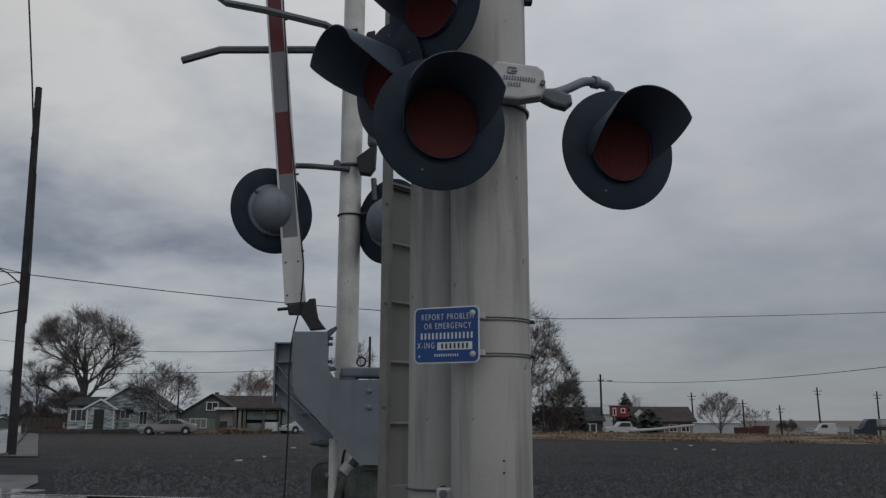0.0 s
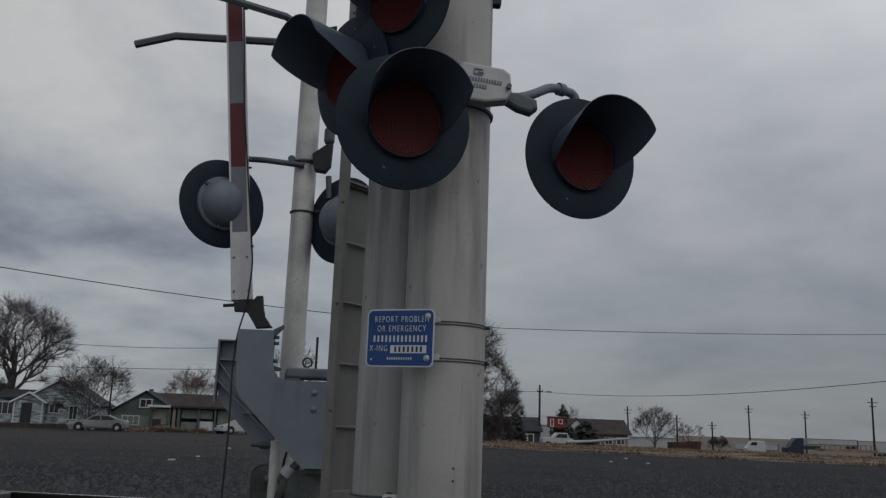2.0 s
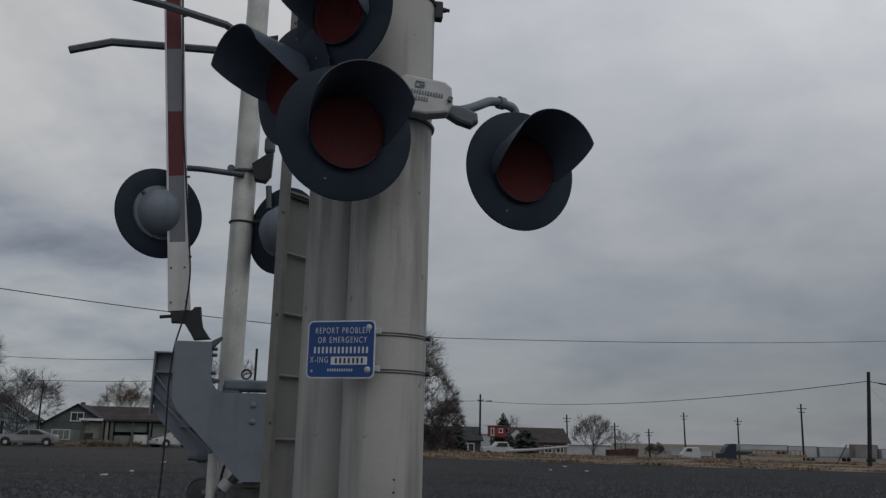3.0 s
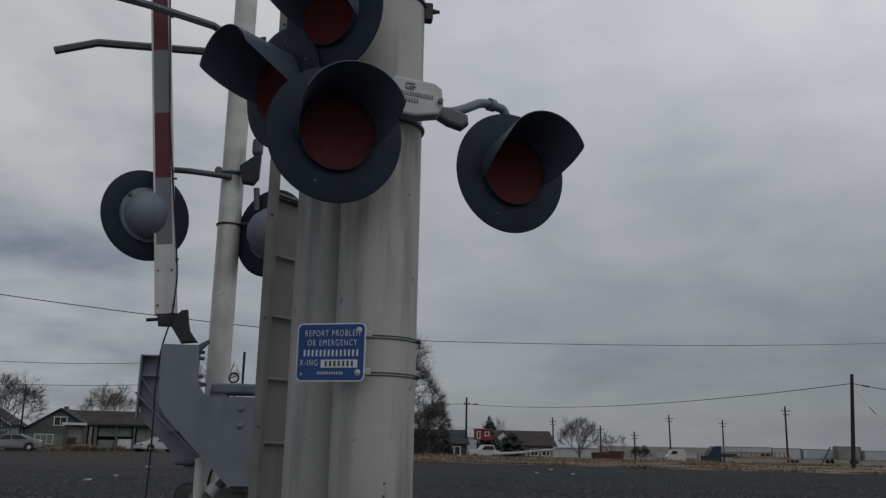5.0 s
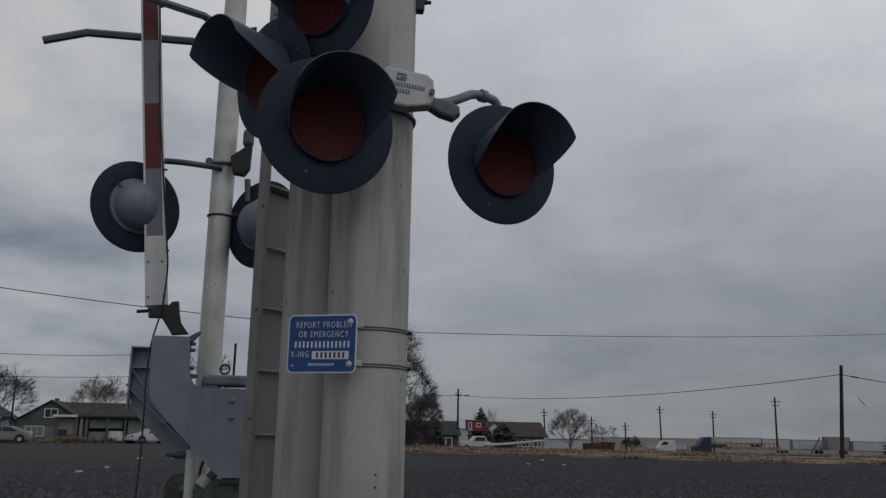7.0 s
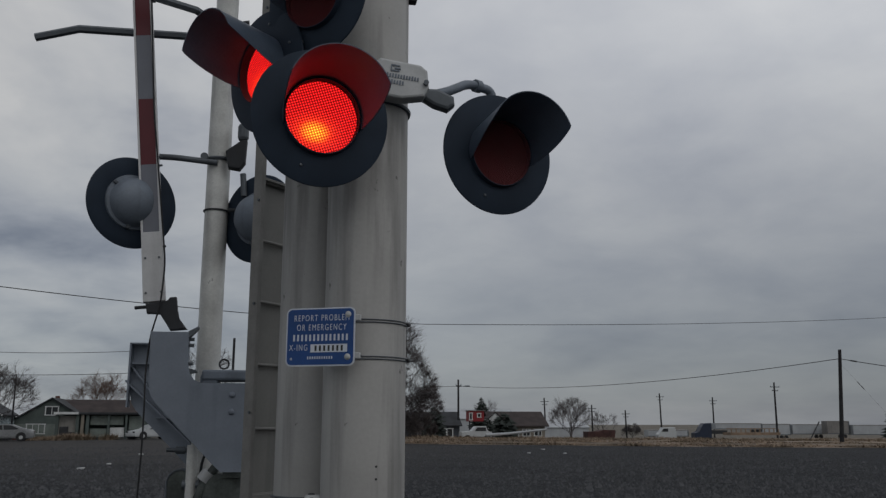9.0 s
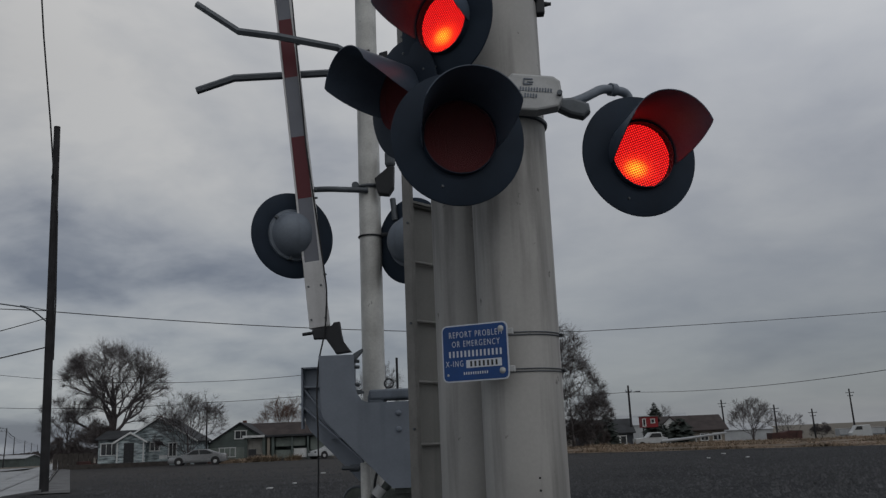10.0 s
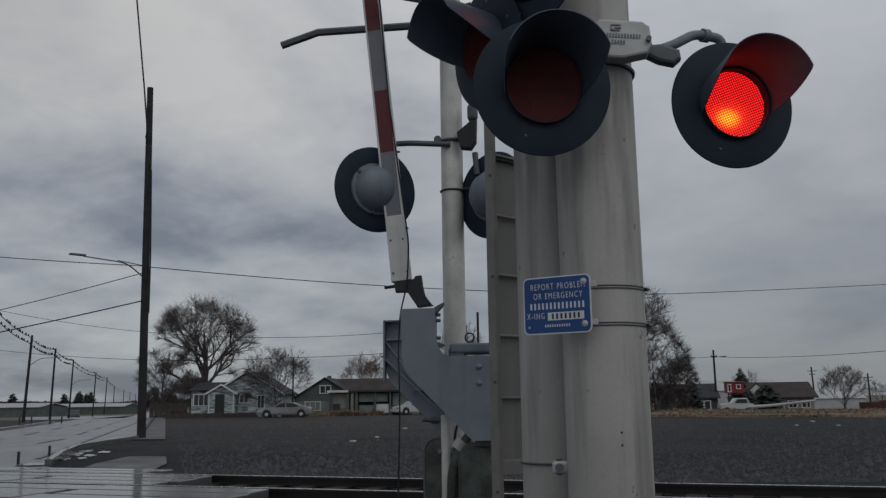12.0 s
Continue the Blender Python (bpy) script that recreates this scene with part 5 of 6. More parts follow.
# ---- houses ----
def window(parent, x, y, z, w, h, panes=2):
    bm = B()
    t = 0.09
    box(bm, (x, y - 0.03, z + h / 2), (w + 2 * t, 0.08, t))
    box(bm, (x, y - 0.03, z - h / 2), (w + 2 * t, 0.10, t))
    for k in range(panes + 1):
        box(bm, (x - w / 2 + w * k / panes, y - 0.03, z), (t if k in (0, panes) else 0.05, 0.08, h))
    win = part("window", bm, "white_trim", parent, "white-framed window")
    for k in range(panes):
        bm = B()
        box(bm, (x - w / 2 + w * (k + 0.5) / panes, y - 0.012, z), (w / panes - 0.04, 0.02, h - 0.04))
        part("pane", bm, "dark_glass", win)
    return win


def block(parent, x0, x1, y0, y1, eave, ridge, along, wall, roof, lap=0.18, over=0.3, z0=0.0):
    """Walls in lapped boards with gables, and a pitched roof of real thickness."""
    bm = B()
    n = max(1, int((eave - z0) / lap))
    last = None
    for k in range(2 * n):
        z, o = z0 + (eave - z0) * ((k + 1) // 2) / n, 0.02 if k % 2 == 0 else 0.0
        ring = [bm.verts.new(p) for p in ((x0 - o, y0 - o, z), (x1 + o, y0 - o, z), (x1 + o, y1, z), (x0 - o, y1, z))]
        if last:
            for i in range(4):
                bm.faces.new((last[i], last[(i + 1) % 4], ring[(i + 1) % 4], ring[i]))
        last = ring
    c0, c1, c2, c3 = last
    if along == "y":
        xm = (x0 + x1) / 2
        for y in (y0, y1):
            pair = (c0, c1) if y == y0 else (c2, c3)
            bm.faces.new([*pair, bm.verts.new((xm, y, ridge))])
    else:
        ym = (y0 + y1) / 2
        for x in (x0, x1):
            pair = (c3, c0) if x == x0 else (c1, c2)
            bm.faces.new([*pair, bm.verts.new((x, ym, ridge))])
    part("wall", bm, wall, parent)
    t = 0.14
    for side in (-1, 1):
        bm = B()
        if along == "y":
            xm = (x0 + x1) / 2
            e = (x0 - over) if side < 0 else (x1 + over)
            ze = eave - (ridge - eave) * over / (abs(x1 - x0) / 2)
            c = [(xm, y0 - over, ridge), (xm, y1 + over, ridge), (e, y1 + over, ze), (e, y0 - over, ze)]
        else:
            ym = (y0 + y1) / 2
            e = (y0 - over) if side < 0 else (y1 + over)
            ze = eave - (ridge - eave) * over / (abs(y1 - y0) / 2)
            c = [(x0 - over, ym, ridge), (x1 + over, ym, ridge), (x1 + over, e, ze), (x0 - over, e, ze)]
        lo = [bm.verts.new((x, y, z + 0.012)) for x, y, z in c]
        hi = [bm.verts.new((x, y, z + t)) for x, y, z in c]
        bm.faces.new(lo)
        bm.faces.new(hi[::-1])
        for i in range(4):
            bm.faces.new((lo[i], lo[(i + 1) % 4], hi[(i + 1) % 4], hi[i]))
        part("roof", bm, roof, parent)


def blue_house():
    ob = thing("house", "weathered pale blue clapboard house with white windows and small porch gable", "house", pose(-33.2, 86, 0, 0, 0, 6))
    block(ob, -4.1, 0.6, 0.6, 7.5, 2.7, 3.5, "x", "pale_blue_siding", "slate_roof")
    block(ob, -1.6, 5.4, 0.0, 7.5, 2.35, 4.55, "y", "pale_blue_siding", "slate_roof")
    block(ob, -1.9, 0.9, -1.1, 0.0, 2.35, 3.15, "y", "pale_blue_siding", "pale_blue_siding", over=0.2)
    window(ob, -3.05, 0.58, 1.75, 1.6, 1.15, 3)
    window(ob, 1.55, -0.02, 1.85, 0.9, 0.85, 2)
    window(ob, 3.3, -0.02, 1.5, 0.75, 1.3, 2)
    for xa, za, xb, zb, y in ((-2.0, 2.14, 1.9, 4.6, -0.36), (1.9, 4.6, 5.8, 2.14, -0.36), (-2.15, 2.23, -0.5, 3.19, -1.35), (-0.5, 3.19, 1.15, 2.23, -1.35)):
        bm = B()
        prism(bm, [(xa, za - 0.02), (xb, zb - 0.02), (xb, zb + 0.16), (xa, za + 0.16)], y - 0.04, y)
        part("bargeboard", bm, "white_trim", ob, "peeling white board along the gable")
    for x, z, w, h in ((0.75, 0.9, 0.35, 0.5), (2.4, 0.8, 0.8, 0.35), (4.4, 0.7, 0.5, 0.5)):
        bm = B()
        box(bm, (x, -0.035, z), (w, 0.02, h))
        part("patch", bm, "white_trim", ob, "pale board nailed over the siding")
    for x in (-1.75, 0.75):
        bm = B()
        box(bm, (x, -1.15, 1.2), (0.12, 0.1, 2.3))
        part("porch_post", bm, "white_trim", ob)
    # solid black panel in place of the doorway's shaded inside
    bm = B()
    box(bm, (-0.65, -1.14, 1.2), (0.95, 0.06, 2.2))
    part("door", bm, "black_steel", ob, "solid black panel set as the dark open doorway")
    bm = B()
    box(bm, (0.7, 5.0, 4.5), (0.5, 0.5, 1.1))
    part("chimney", bm, "brick_red", ob)


blue_house()


def green_house():
    ob = thing("house", "low dark green house with brown roof and white gable window", "house", pose(-24.6, 95, 0, 0, 0, 4))
    block(ob, -1.5, 7.0, 1.0, 8.0, 2.3, 3.9, "x", "green_siding", "brown_roof")
    block(ob, -4.2, 2.9, -1.2, 5.0, 1.75, 3.95, "y", "green_siding", "slate_roof")
    window(ob, -0.6, -1.22, 2.75, 1.2, 0.85, 2)
    window(ob, -2.0, -1.22, 0.95, 1.7, 0.95, 3)
    bm = B()
    box(bm, (-0.65, -1.24, 0.75), (6.6, 0.03, 1.4))
    part("lower_cladding", bm, "pale_green_wall", ob, "paler green lower wall")
    bm = B()
    box(bm, (-0.9, 2.6, 4.05), (0.4, 0.4, 0.6))
    part("chimney", bm, "brick_red", ob)


green_house()


def carport():
    ob = thing("carport", "long flat-roofed carport with pale green panels and tan posts", "carport", pose(-18.9, 88, 0, 0, 0, 4))
    bm = B()
    box(bm, (0, 1.5, 2.42), (8.6, 4.2, 0.2), None, 0.02)
    part("roof", bm, "slate_roof", ob)
    bm = B()
    box(bm, (-3.2, -0.66, 2.44), (2.2, 0.06, 0.22))
    part("fascia", bm, "white_trim", ob)
    for x in (-4.0, -2.2, -1.75, -1.3, 0.6, 2.2, 4.0):
        bm = B()
        box(bm, (x, -0.3, 1.16), (0.28 if x < -1 else 0.18, 0.18, 2.3))
        part("post", bm, "tan_wall" if x == -1.75 else "green_siding", ob)
    for x0, x1, z0, z1, m in ((-1.1, 1.9, 1.35, 2.2, "pale_green_wall"), (-1.1, 0.4, 0.2, 1.0, "pale_green_wall"), (0.7, 2.0, 0.2, 1.1, "white_trim"), (2.4, 3.9, 0.9, 2.2, "pale_green_wall"), (-4.0, -2.3, 0.1, 2.2, "panel_grey")):
        bm = B()
        box(bm, ((x0 + x1) / 2, 0.1, (z0 + z1) / 2), (x1 - x0, 0.08, z1 - z0))
        part("panel", bm, m, ob)
    bm = B()
    box(bm, (0, 3.5, 1.2), (8.4, 0.1, 2.3))
    part("back_wall", bm, "green_siding", ob)
    for x, z in ((-3.2, 0.6), (-2.6, 0.35), (2.9, 0.4)):
        bm = B()
        box(bm, (x, -1.2, z / 1), (0.7, 0.6, z * 2), None, 0.06)
        lone("yard_bin", bm, "black_steel", "dark bin standing by the carport", "bin", pose(-18.9, 88, 0, 0, 0, 4))


carport()


def dark_house():
    ob = thing("house", "low dark slate-coloured house with a row of pale windows", "house", pose(15.8, 105, -0.6))
    block(ob, -3.4, 3.2, 0, 6, 1.9, 3.4, "x", "dark_siding", "slate_roof")
    for x in (-1.6, -0.6, 1.2, 2.0):
        window(ob, x, -0.02, 1.0, 0.7, 1.0, 1)


dark_house()


def brown_house():
    ob = thing("house", "single-storey house with a broad brown shingle roof and white gable", "house", pose(29.4, 115, -1.0))
    block(ob, -3.9, 3.2, 0, 7, 2.3, 4.0, "x", "tan_wall", "brown_roof", over=0.5)
    block(ob, -4.6, -3.0, -0.6, 3, 3.2, 3.9, "y", "white_trim", "brown_roof", over=0.15)
    for x in (0.6, 2.2):
        window(ob, x, -0.02, 1.3, 1.0, 0.9, 2)


brown_house()


def red_hut():
    ob = thing("raised_hut", "small bright red raised hut with white window frames", "hut", pose(22.52, 112, -0.8))
    bm = B()
    box(bm, (0, 0.9, 3.25), (2.05, 1.9, 1.35))
    part("wall", bm, "barn_red", ob)
    bm = B()
    box(bm, (0, 0.9, 3.96), (2.3, 2.2, 0.08))
    part("roof", bm, "trailer_grey", ob)
    for x in (-0.9, 0.9):
        bm = B()
        box(bm, (x, 0.0, 1.3), (0.16, 0.16, 2.6))
        part("leg", bm, "wood_pole", ob)
    window(ob, 0.35, -0.06, 3.35, 0.45, 0.5, 1)
    window(ob, -0.75, -0.06, 3.2, 0.35, 0.9, 1)


red_hut()
for x, y, w, h, d, m, lab in ((-113.0, 165, 18, 2.7, 10, "trailer_white", "long low white-roofed storage building"), (-112, 196, 20, 2.5, 8, "trailer_white", "distant low pale building by the street"), (39.5, 190, 15, 7.2, 10, "trailer_white", "distant white-roofed building behind the houses"), (56, 210, 30, 4.4, 10, "trailer_white", "distant white-walled building behind the yard")):
    o = thing("low_building", lab, "building", pose(x, y, dip(x, y)))
    block(o, -w / 2, w / 2, 0, d, h * 0.72, h, "x", "green_siding" if x < 0 else m, m, lap=0.6)


# ---- vehicles ----
def car(name, at, yaw, paint, label, scale=1.0):
    ob = thing(name, label, "car", pose(*at, 0, 0, yaw))
    L = 4.75 * scale
    prof = [(-0.5, 0.30), (-0.497, 0.62), (-0.47, 0.78), (-0.34, 0.86), (-0.21, 0.92), (-0.08, 1.36), (0.02, 1.42), (0.16, 1.40), (0.33, 1.02), (0.45, 0.98), (0.495, 0.86), (0.5, 0.36), (0.46, 0.25), (-0.46, 0.25)]
    body = B()
    prism(body, [(x * L, z) for x, z in prof], -0.88, 0.88, 0.07)
    part("body", body, paint, ob, smooth=40)
    glass = [[(-0.185, 0.95), (-0.075, 1.30), (0.015, 1.345), (0.025, 0.96)], [(0.04, 0.96), (0.03, 1.345), (0.15, 1.325), (0.265, 1.03), (0.22, 0.97)]]
    for side in (-1, 1):
        for g in glass:
            bm = B()
            prism(bm, [(x * L, z) for x, z in g], side * 0.875, side * 0.888)
            part("side_window", bm, "dark_glass", ob)
    for x in (-0.315, 0.305):
        for side in (-1, 1):
            # black disc paints the shade of the wheel arch recess
            bm = lathe(B(), [(0, 0.886 * side), (0.40, 0.886 * side), (0.40, 0.80 * side), (0, 0.80 * side)], 20)
            part("wheel_arch", bm, "rubber", ob).matrix_basis = pose(x * L, 0, 0.36)
            m = pose(x * L, side * 0.80, 0.32)
            bm = lathe(B(), [(0.18, -0.1), (0.29, -0.11), (0.33, -0.07), (0.33, 0.07), (0.29, 0.11), (0.18, 0.1)], 20, closed=True)
            w = part("wheel", bm, "rubber", ob, "black tyre", smooth=40)
            w.matrix_basis = m
            bm = lathe(B(), [(0, -0.09), (0.12, -0.095), (0.185, -0.08), (0.185, 0.08), (0.12, 0.095), (0, 0.09)], 16)
            part("rim", bm, "cast_grey", w, "grey rim")
    for side in (-0.6, 0.6):
        bm = B()
        box(bm, (-0.492 * L, side, 0.68), (0.06, 0.34, 0.13), None, 0.02)
        part("headlight", bm, "dark_glass", ob)
        bm = B()
        box(bm, (0.492 * L, side, 0.80), (0.06, 0.34, 0.13), None, 0.02)
        part("tail_light", bm, "arm_sheet_red", ob)
    return ob


car("parked_car", (-25.2, 79.6, 0), 12, "car_silver", "silver sedan parked in front of the garden tree", 1.08)
car("parked_car", (-14.1, 87.4, 0), 40, "car_white", "white sedan parked beside the carport")
street_car = car("passing_car", (-79.3, 136.0, -0.82), 118, "car_dark", "small dark car far off on the street")


def pickup():
    ob = thing("pickup_truck", "old white pickup truck parked behind the dry grass", "pickup truck", pose(17.4, 87, -0.35))
    bm = B()
    prism(bm, [(-1.6, 0.5), (-1.6, 1.0), (-0.5, 1.05), (-0.1, 1.55), (0.9, 1.55), (1.05, 1.05), (1.5, 1.0), (1.5, 0.5)], -0.85, 0.85, 0.06)
    part("body", bm, "car_white", ob)
    bm = B()
    prism(bm, [(-0.3, 1.08), (0.0, 1.46), (0.85, 1.46), (0.92, 1.08)], -0.87, -0.855)
    part("side_window", bm, "dark_glass", ob)
    for x in (-1.0, 1.0):
        bm = lathe(B(), [(0, -0.1), (0.34, -0.1), (0.36, 0.0), (0.34, 0.1), (0, 0.1)], 18)
        part("wheel", bm, "rubber", ob).matrix_basis = pose(x, -0.78, 0.36)


pickup()
bm = B()
tube(bm, [(17.4, 82, 0.40), (19.5, 82, 0.52), (23.5, 82.4, 0.92)], 0.15, 8, 0.1)
for x, z in ((18.2, 0.42), (20.6, 0.55), (22.6, 0.75)):
    tube(bm, [(x, 82.1, -0.15), (x, 82.1, z)], 0.07, 5)
lone("pale_boom", bm, "trailer_white", "long pale boom lying on trestles above the grass", "boom")


def trailer(x0, x1, y, top, bottom, paint, label):
    ob = thing("box_trailer", label, "trailer", pose((x0 + x1) / 2, y, 0))
    w = x1 - x0
    bm = B()
    box(bm, (0, 0, (top + bottom) / 2), (w, 2.5, top - bottom), None, 0.05)
    part("box", bm, paint, ob)
    bm = B()
    box(bm, (0, -1.26, top - 0.12), (w, 0.05, 0.16))
    part("top_rail", bm, "trailer_grey", ob)
    bm = B()
    box(bm, (0, -1.26, bottom + 0.1), (w, 0.06, 0.2))
    box(bm, (w / 2 - 0.05, -1.262, (top + bottom) / 2), (0.3, 0.05, top - bottom - 0.3))
    part("side_rail", bm, "dull_steel", ob)
    for k in range(2):
        bm = lathe(B(), [(0, -0.2), (0.5, -0.2), (0.5, 0.2), (0, 0.2)], 16)
        part("wheel", bm, "rubber", ob).matrix_basis = pose(w / 2 - 1.2 - k * 1.3, -1.0, bottom - 0.55)
    return ob


trailer(104.3, 117.0, 210, 1.65, 0.1, "trailer_white", "white box trailer parked in the yard")
trailer(117.2, 125.0, 210, 1.5, -1.4, "trailer_white", "white box trailer with grey doors in the yard")
trailer(125.6, 134.8, 210, 1.4, -1.2, "trailer_white", "long white trailer at the end of the row")
trailer(132.2, 138.3, 205, 2.2, -1.1, "trailer_grey", "dull grey tank trailer in the yard")
trailer(138.7, 160.0, 204, 1.25, -1.3, "trailer_white", "long low white trailer in the yard")
trailer(84.0, 94.5, 205, 0.0, -1.6, "trailer_white", "low white flat unit behind the grass")
van = thing("delivery_van", "white delivery van parked in the yard", "van", pose(87.0, 200.0, -2.75))
bm = B()
prism(bm, [(-2.3, 0.4), (-2.3, 1.7), (-1.7, 2.2), (-1.0, 3.35), (2.0, 3.4), (2.3, 2.2), (2.3, 0.4)], -1.0, 1.0, 0.12)
part("body", bm, "car_white", van)
bm = B()
prism(bm, [(-1.5, 2.35), (-0.95, 3.1), (0.2, 3.1), (0.2, 2.35)], -1.02, -1.003)
part("side_window", bm, "dark_glass", van)
for x in (-1.4, 1.4):
    bm = lathe(B(), [(0, -0.12), (0.4, -0.12), (0.4, 0.12), (0, 0.12)], 16)
    part("wheel", bm, "rubber", van).matrix_basis = pose(x, -0.9, 0.4)


def blue_truck():
    ob = thing("truck", "dark blue lorry cab with a sleeper in the yard", "truck", pose(99.0, 206, -2.9))
    bm = B()
    prism(bm, [(-2.2, 0.6), (-2.2, 2.2), (-0.9, 2.4), (-0.4, 3.6), (0.4, 4.5), (2.3, 4.6), (2.3, 0.6)], -1.2, 1.2, 0.12)
    part("cab", bm, "cab_blue", ob)
    bm = B()
    box(bm, (4.4, 0, 2.35), (4.2, 2.2, 0.9), None, 0.05)
    part("bed", bm, "black_steel", ob, "low dark flat bed")
    for x in (-1.4, 1.6, 5.2):
        bm = lathe(B(), [(0, -0.2), (0.5, -0.2), (0.5, 0.2), (0, 0.2)], 16)
        part("wheel", bm, "rubber", ob).matrix_basis = pose(x, -1.0, 0.5)


blue_truck()
flat = thing("flatbed_frame", "tan timber flatbed with short stakes behind the grass", "flatbed", pose(60.0, 110, -1.0))
bm = B()
box(bm, (0, 0, 1.15), (7.2, 2.2, 0.35))
part("bed", bm, "straw_wood", flat)
for k in range(11):
    bm = B()
    box(bm, (-3.4 + k * 0.68, -1.0, 1.55), (0.12, 0.1, 0.5))
    part("stake", bm, "straw_wood", flat)
bm = B()
box(bm, (0, 0, 1.83), (7.2, 0.1, 0.09))
part("top_rail", bm, "straw_wood", flat)
bin_box = thing("scrap_container", "rusty red scrap container behind the grass", "container", pose(42.0, 120, -1.62))
bm = B()
prism(bm, [(-2.0, 0.3), (1.9, 0.3), (2.1, 2.2), (0.3, 2.25), (-0.4, 2.0), (-2.0, 2.0)], -1.1, 1.1, 0.03)
part("shell", bm, "rust", bin_box)
for x in (-1.4, -0.5, 0.4, 1.3):
    bm = B()
    box(bm, (x, -1.13, 1.1), (0.12, 0.06, 1.6))
    part("rib", bm, "rust", bin_box)
bm = B()
tube(bm, [(36.95, 59.8, -0.05), (39.4, 62, 1.6)], 0.045, 6)
lone("leaning_stake", bm, "wood_pole", "thin leaning stake in the dry grass", "stake")
for k, (x, y) in enumerate([(-40.5, 62.0), (-39.9, 62.6), (-38.9, 63.5), (-38.5, 64.4)]):
    bm = B()
    box(bm, (0, 0, 0.3), (0.08, 0.08, 0.6), None, 0.01)
    lone("marker_post", bm, "brown_roof", "short reddish marker post by the far kerb", "post", pose(x, y, 0), group="marker posts")
for x, y in ((-13.07, 20.3), (-14.05, 23.2)):
    bm = B()
    tube(bm, [(0, 0, 0), (0, 0, 0.3)], 0.035, 8)
    lone("short_post", bm, "black_steel", "short black post at the crossing edge", "post", pose(x, y, 0), group="short posts")
fence = thing("yard_fence", "dark board fence beside the pale blue house", "fence")
for k in range(8):
    bm = B()
    box(bm, (-41.3 + k * 0.5, 85.5 + k * 0.03, 0.75), (0.46, 0.06, 1.5 + 0.1 * math.sin(k * 2.3)))
    part("board", bm, "bark", fence)


bm = B()
box(bm, (0, 0, 0.2), (9.5, 0.25, 0.45), None, 0.03)
lone("low_garden_wall", bm, "bark", "low dark garden wall in front of the pale blue house", "wall", pose(-34.2, 83.6, 0, 0, 0, 8))
rnd = random.Random(31)
for k in range(9):
    bm = B()
    s = rnd.uniform(0.4, 0.9)
    box(bm, (0, 0, s * 0.4), (s * 1.3, s, s * 0.8), None, 0.06)
    lone("yard_junk", bm, rnd.choice(["rust", "black_steel", "trailer_grey", "tan_wall"]), "weathered junk lying in the front yard", "junk", pose(rnd.uniform(-40, -21), rnd.uniform(84.0, 86.5), 0, 0, 0, rnd.uniform(0, 90)), group="yard junk")


# ---- dry grass ----
def grass_front(x):
    pts = [(-60, 100), (2, 72), (10, 62), (20, 55.5), (34, 48.5), (60, 39), (110, 26), (240, -10)]
    for (x0, y0), (x1, y1) in zip(pts, pts[1:]):
        if x <= x1:
            return y0 + (y1 - y0) * (x - x0) / (x1 - x0)
    return -10


bm = B()
rows = []
for x in [2, 6, 10, 15, 20, 26, 34, 42, 50, 60, 75, 90, 110, 140, 180]:
    y0 = grass_front(x)
    rows.append([bm.verts.new((x, y0 + d, dip(x, y0 + d) + z)) for d, z in ((0, 0.004), (2, 0.10), (5, 0.22), (9, 0.25), (16, 0.2), (30, 0.1), (48, 0.02))])
for a, b in zip(rows, rows[1:]):
    for i in range(6):
        bm.faces.new((a[i], b[i], b[i + 1], a[i + 1]))
tagged(part("grass_verge", bm, "grass_soil", smooth=60), "tan dry grass verge along the edge of the gravel lot", "verge", kind="structure")


def tufts(name, spots, label, low=0.08, high=0.38):
    rnd = random.Random(len(spots))
    verts, faces = [], []
    for x, y, z in spots:
        h = rnd.uniform(low, high) * max(0.25, 0.7 + 1.5 * noise.noise((x * 0.22, y * 0.3, 4)))
        for k in range(4):
            a = rnd.uniform(0, math.tau)
            d = Vector((math.cos(a), math.sin(a), 0))
            w = Vector((-d.y, d.x, 0)) * rnd.uniform(0.02, 0.05)
            o = Vector((x + rnd.uniform(-0.15, 0.15), y + rnd.uniform(-0.15, 0.15), z))
            i0 = len(verts)
            verts += [o - w, o + w, o + d * h * rnd.uniform(0.4, 1.2) + Vector((0, 0, h * rnd.uniform(0.45, 1.0)))]
            faces.append((i0, i0 + 1, i0 + 2))
    me = bpy.data.meshes.new(name)
    me.from_pydata(verts, [], faces)
    me.materials.append(M["dry_grass"])
    return tagged(new(name, me), label, "grass", kind="stuff")


rnd = random.Random(5)
spots = []
for k in range(34000):
    x = 3 + rnd.random() ** 1.2 * 90
    d = rnd.random() ** 1.5 * 30
    y = grass_front(x) + d + rnd.uniform(-0.6, 0.6) + 2.2 * noise.noise((x * 0.3, 0, 8))
    spots.append((x, y, dip(x, y) + (0.2 if 3 < d < 20 else 0.05)))
tufts("dry_grass", spots, "tall tan dry grass along the edge of the lot", 0.06, 0.26)
spots = []
for k in range(3600):
    x = rnd.uniform(-24, -17)
    if noise.noise((x * 0.35, 2, 2)) + rnd.uniform(-0.4, 0.4) < -0.05:
        continue
    spots.append((x, 84 + rnd.gauss(0, 0.7) + (x + 24) * 0.1, 0))
tufts("dry_weeds", spots, "tan dry weeds in front of the carport", 0.15, 0.55)


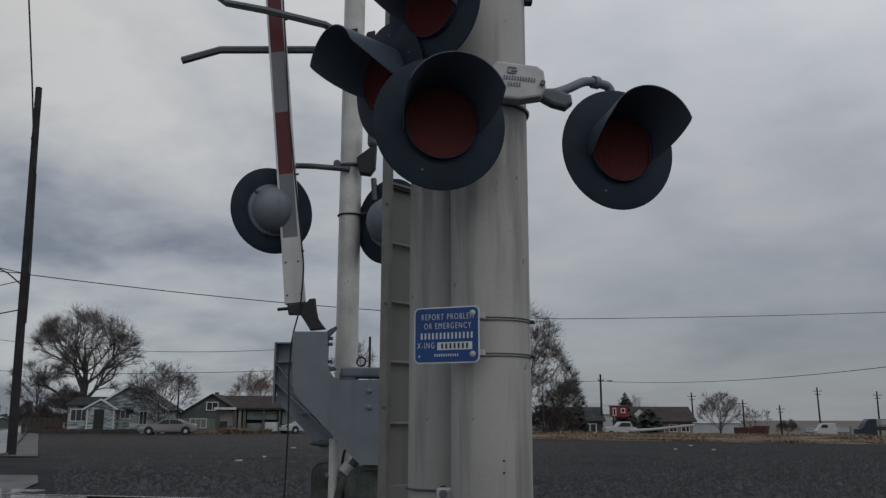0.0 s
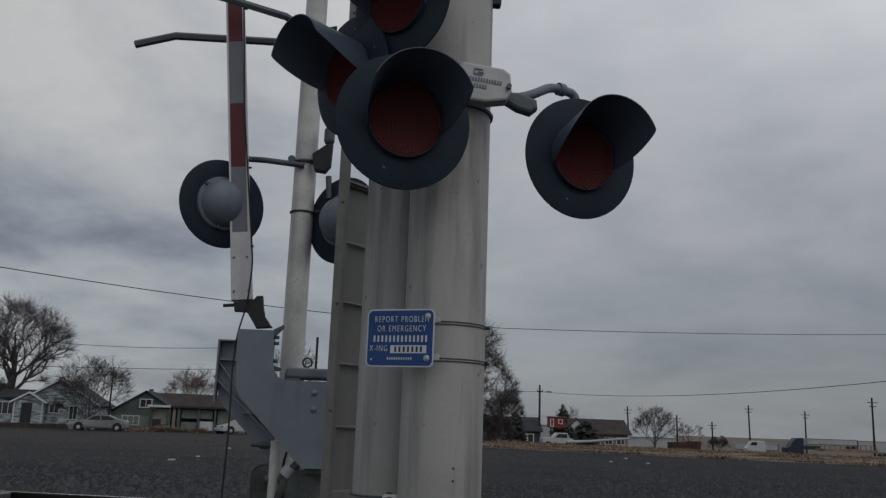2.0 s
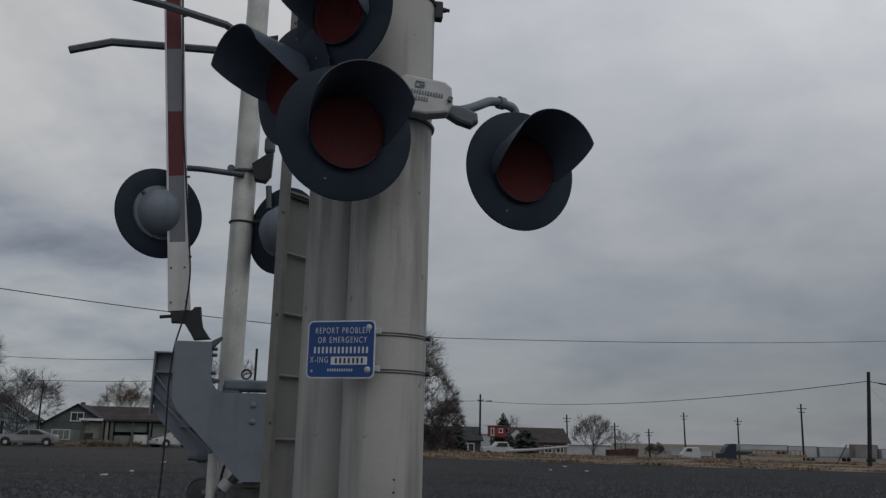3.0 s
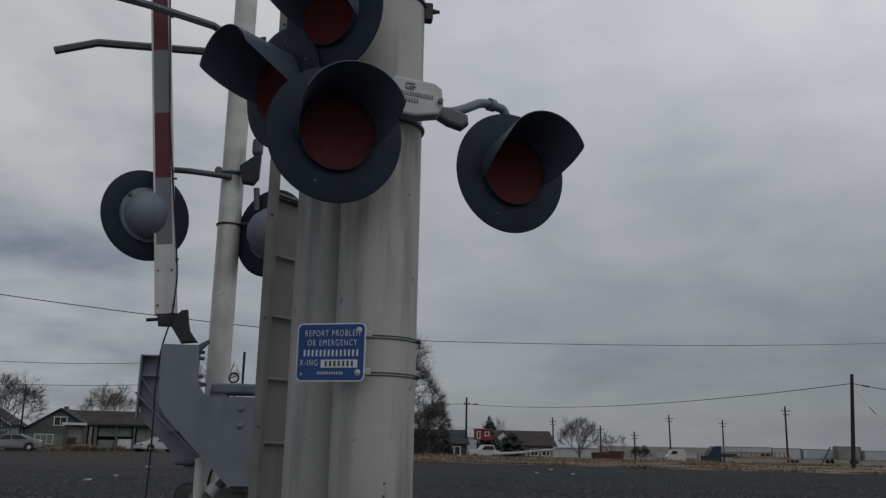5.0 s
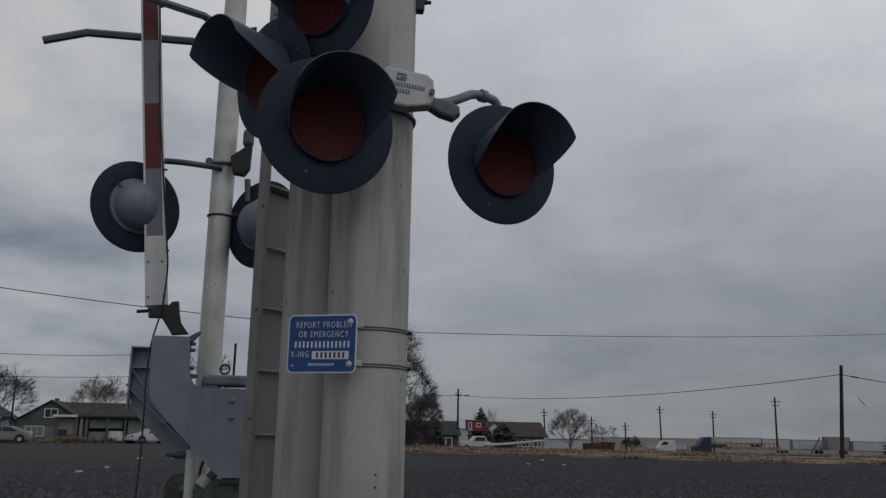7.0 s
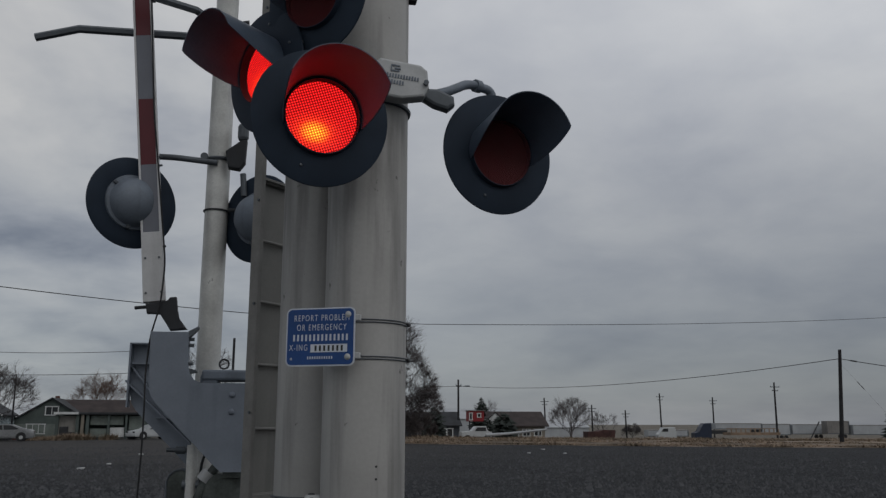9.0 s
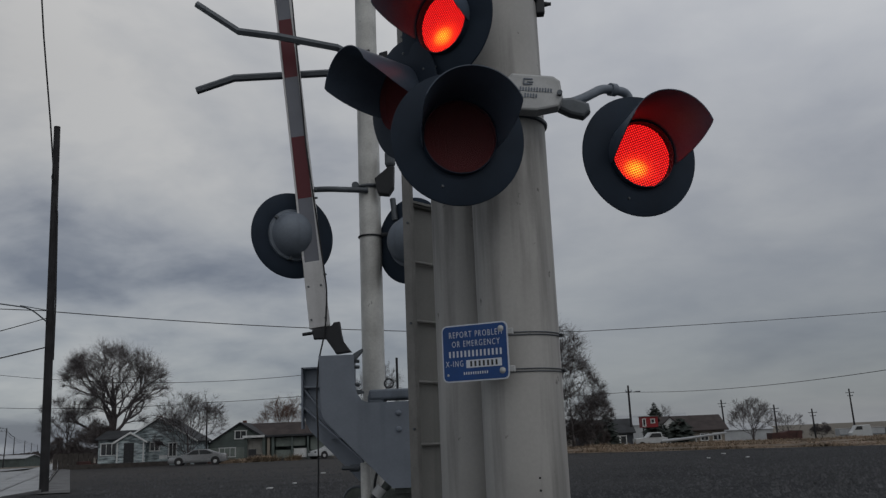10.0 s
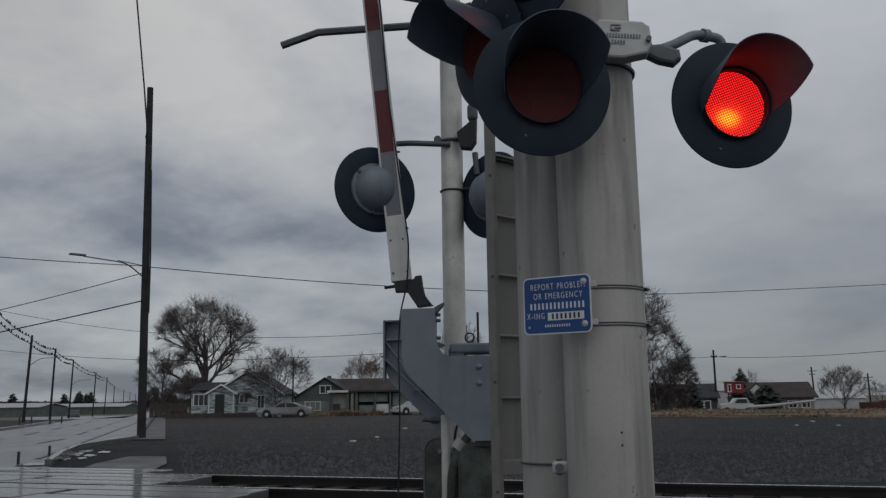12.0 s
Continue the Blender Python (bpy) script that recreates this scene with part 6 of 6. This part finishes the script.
# ---- loose stones and litter on the lot ----
def stones():
    rnd = random.Random(9)
    verts, faces = [], []
    for k in range(26000):
        y = 15.4 + 42 * rnd.random() ** 2.2
        x = rnd.uniform(-8.5, 4 + y * 0.75) - (y - 17) * 0.42
        if x < pavement_x(y) + 0.4:
            continue
        r = rnd.uniform(0.02, 0.065) * (1.8 if rnd.random() < 0.06 else 1)
        i0 = len(verts)
        a = rnd.uniform(0, 6.28)
        for j in range(4):
            verts.append(Vector((x + r * math.cos(a + j * 1.57) * rnd.uniform(0.7, 1.3), y + r * math.sin(a + j * 1.57), -0.01)))
        verts.append(Vector((x + rnd.uniform(-0.3, 0.3) * r, y, r * rnd.uniform(0.6, 1.2))))
        faces += [(i0 + j, i0 + (j + 1) % 4, i0 + 4) for j in range(4)]
    me = bpy.data.meshes.new("loose_gravel")
    me.from_pydata(verts, [], faces)
    me.materials.append(M["stone"])
    tagged(new("loose_gravel", me), "loose grey stones scattered over the lot", "gravel", kind="stuff")


stones()
rnd = random.Random(14)
for k in range(10):
    x, y = rnd.uniform(-12, 30), rnd.uniform(24, 52)
    bm = B()
    box(bm, (0, 0, 0.03), (rnd.uniform(0.12, 0.3), 0.12, 0.06), None, 0.02)
    lone("litter_scrap", bm, "cast_grey", "pale scrap of litter lying on the gravel", "litter", pose(x, y, 0, 0, 0, rnd.uniform(0, 180)), group="litter scraps")


# ---- what moves: shutters added inside the lamps open and close in turn to make them flash ----
def leaf_rows(slide, spells):
    shut, wide = pose(0, 0, 0), pose(slide, 0, 0)
    rows = [(0.0, shut)]
    for on, off in spells:
        rows += [(on - 1 / 30, shut), (on + 1 / 30, wide)]
        if off < 12.0:
            rows += [(off - 1 / 30, wide), (off + 1 / 30, shut)]
    rows.append((12.0, rows[-1][1]))
    return rows


def motions():
    first = [(7.75, 8.27), (8.95, 9.67), (10.25, 10.65), (11.15, 11.65)]
    second = [(8.27, 8.93), (9.65, 10.25), (10.65, 11.23), (11.65, 12.5)]
    for doors, spells in ((doors_a, first), (doors_c, first), (doors_b, second), (doors_d, second)):
        for leaf, slide in doors:
            walk(leaf, leaf_rows(slide, spells))
    walk(street_car, [(0.0, pose(-79.3, 136.0, -0.82, 0, 0, 118)), (9.9, pose(-79.3, 136.0, -0.82, 0, 0, 118)), (12.0, pose(-78.9, 135.0, -0.8, 0, 0, 118))])


motions()
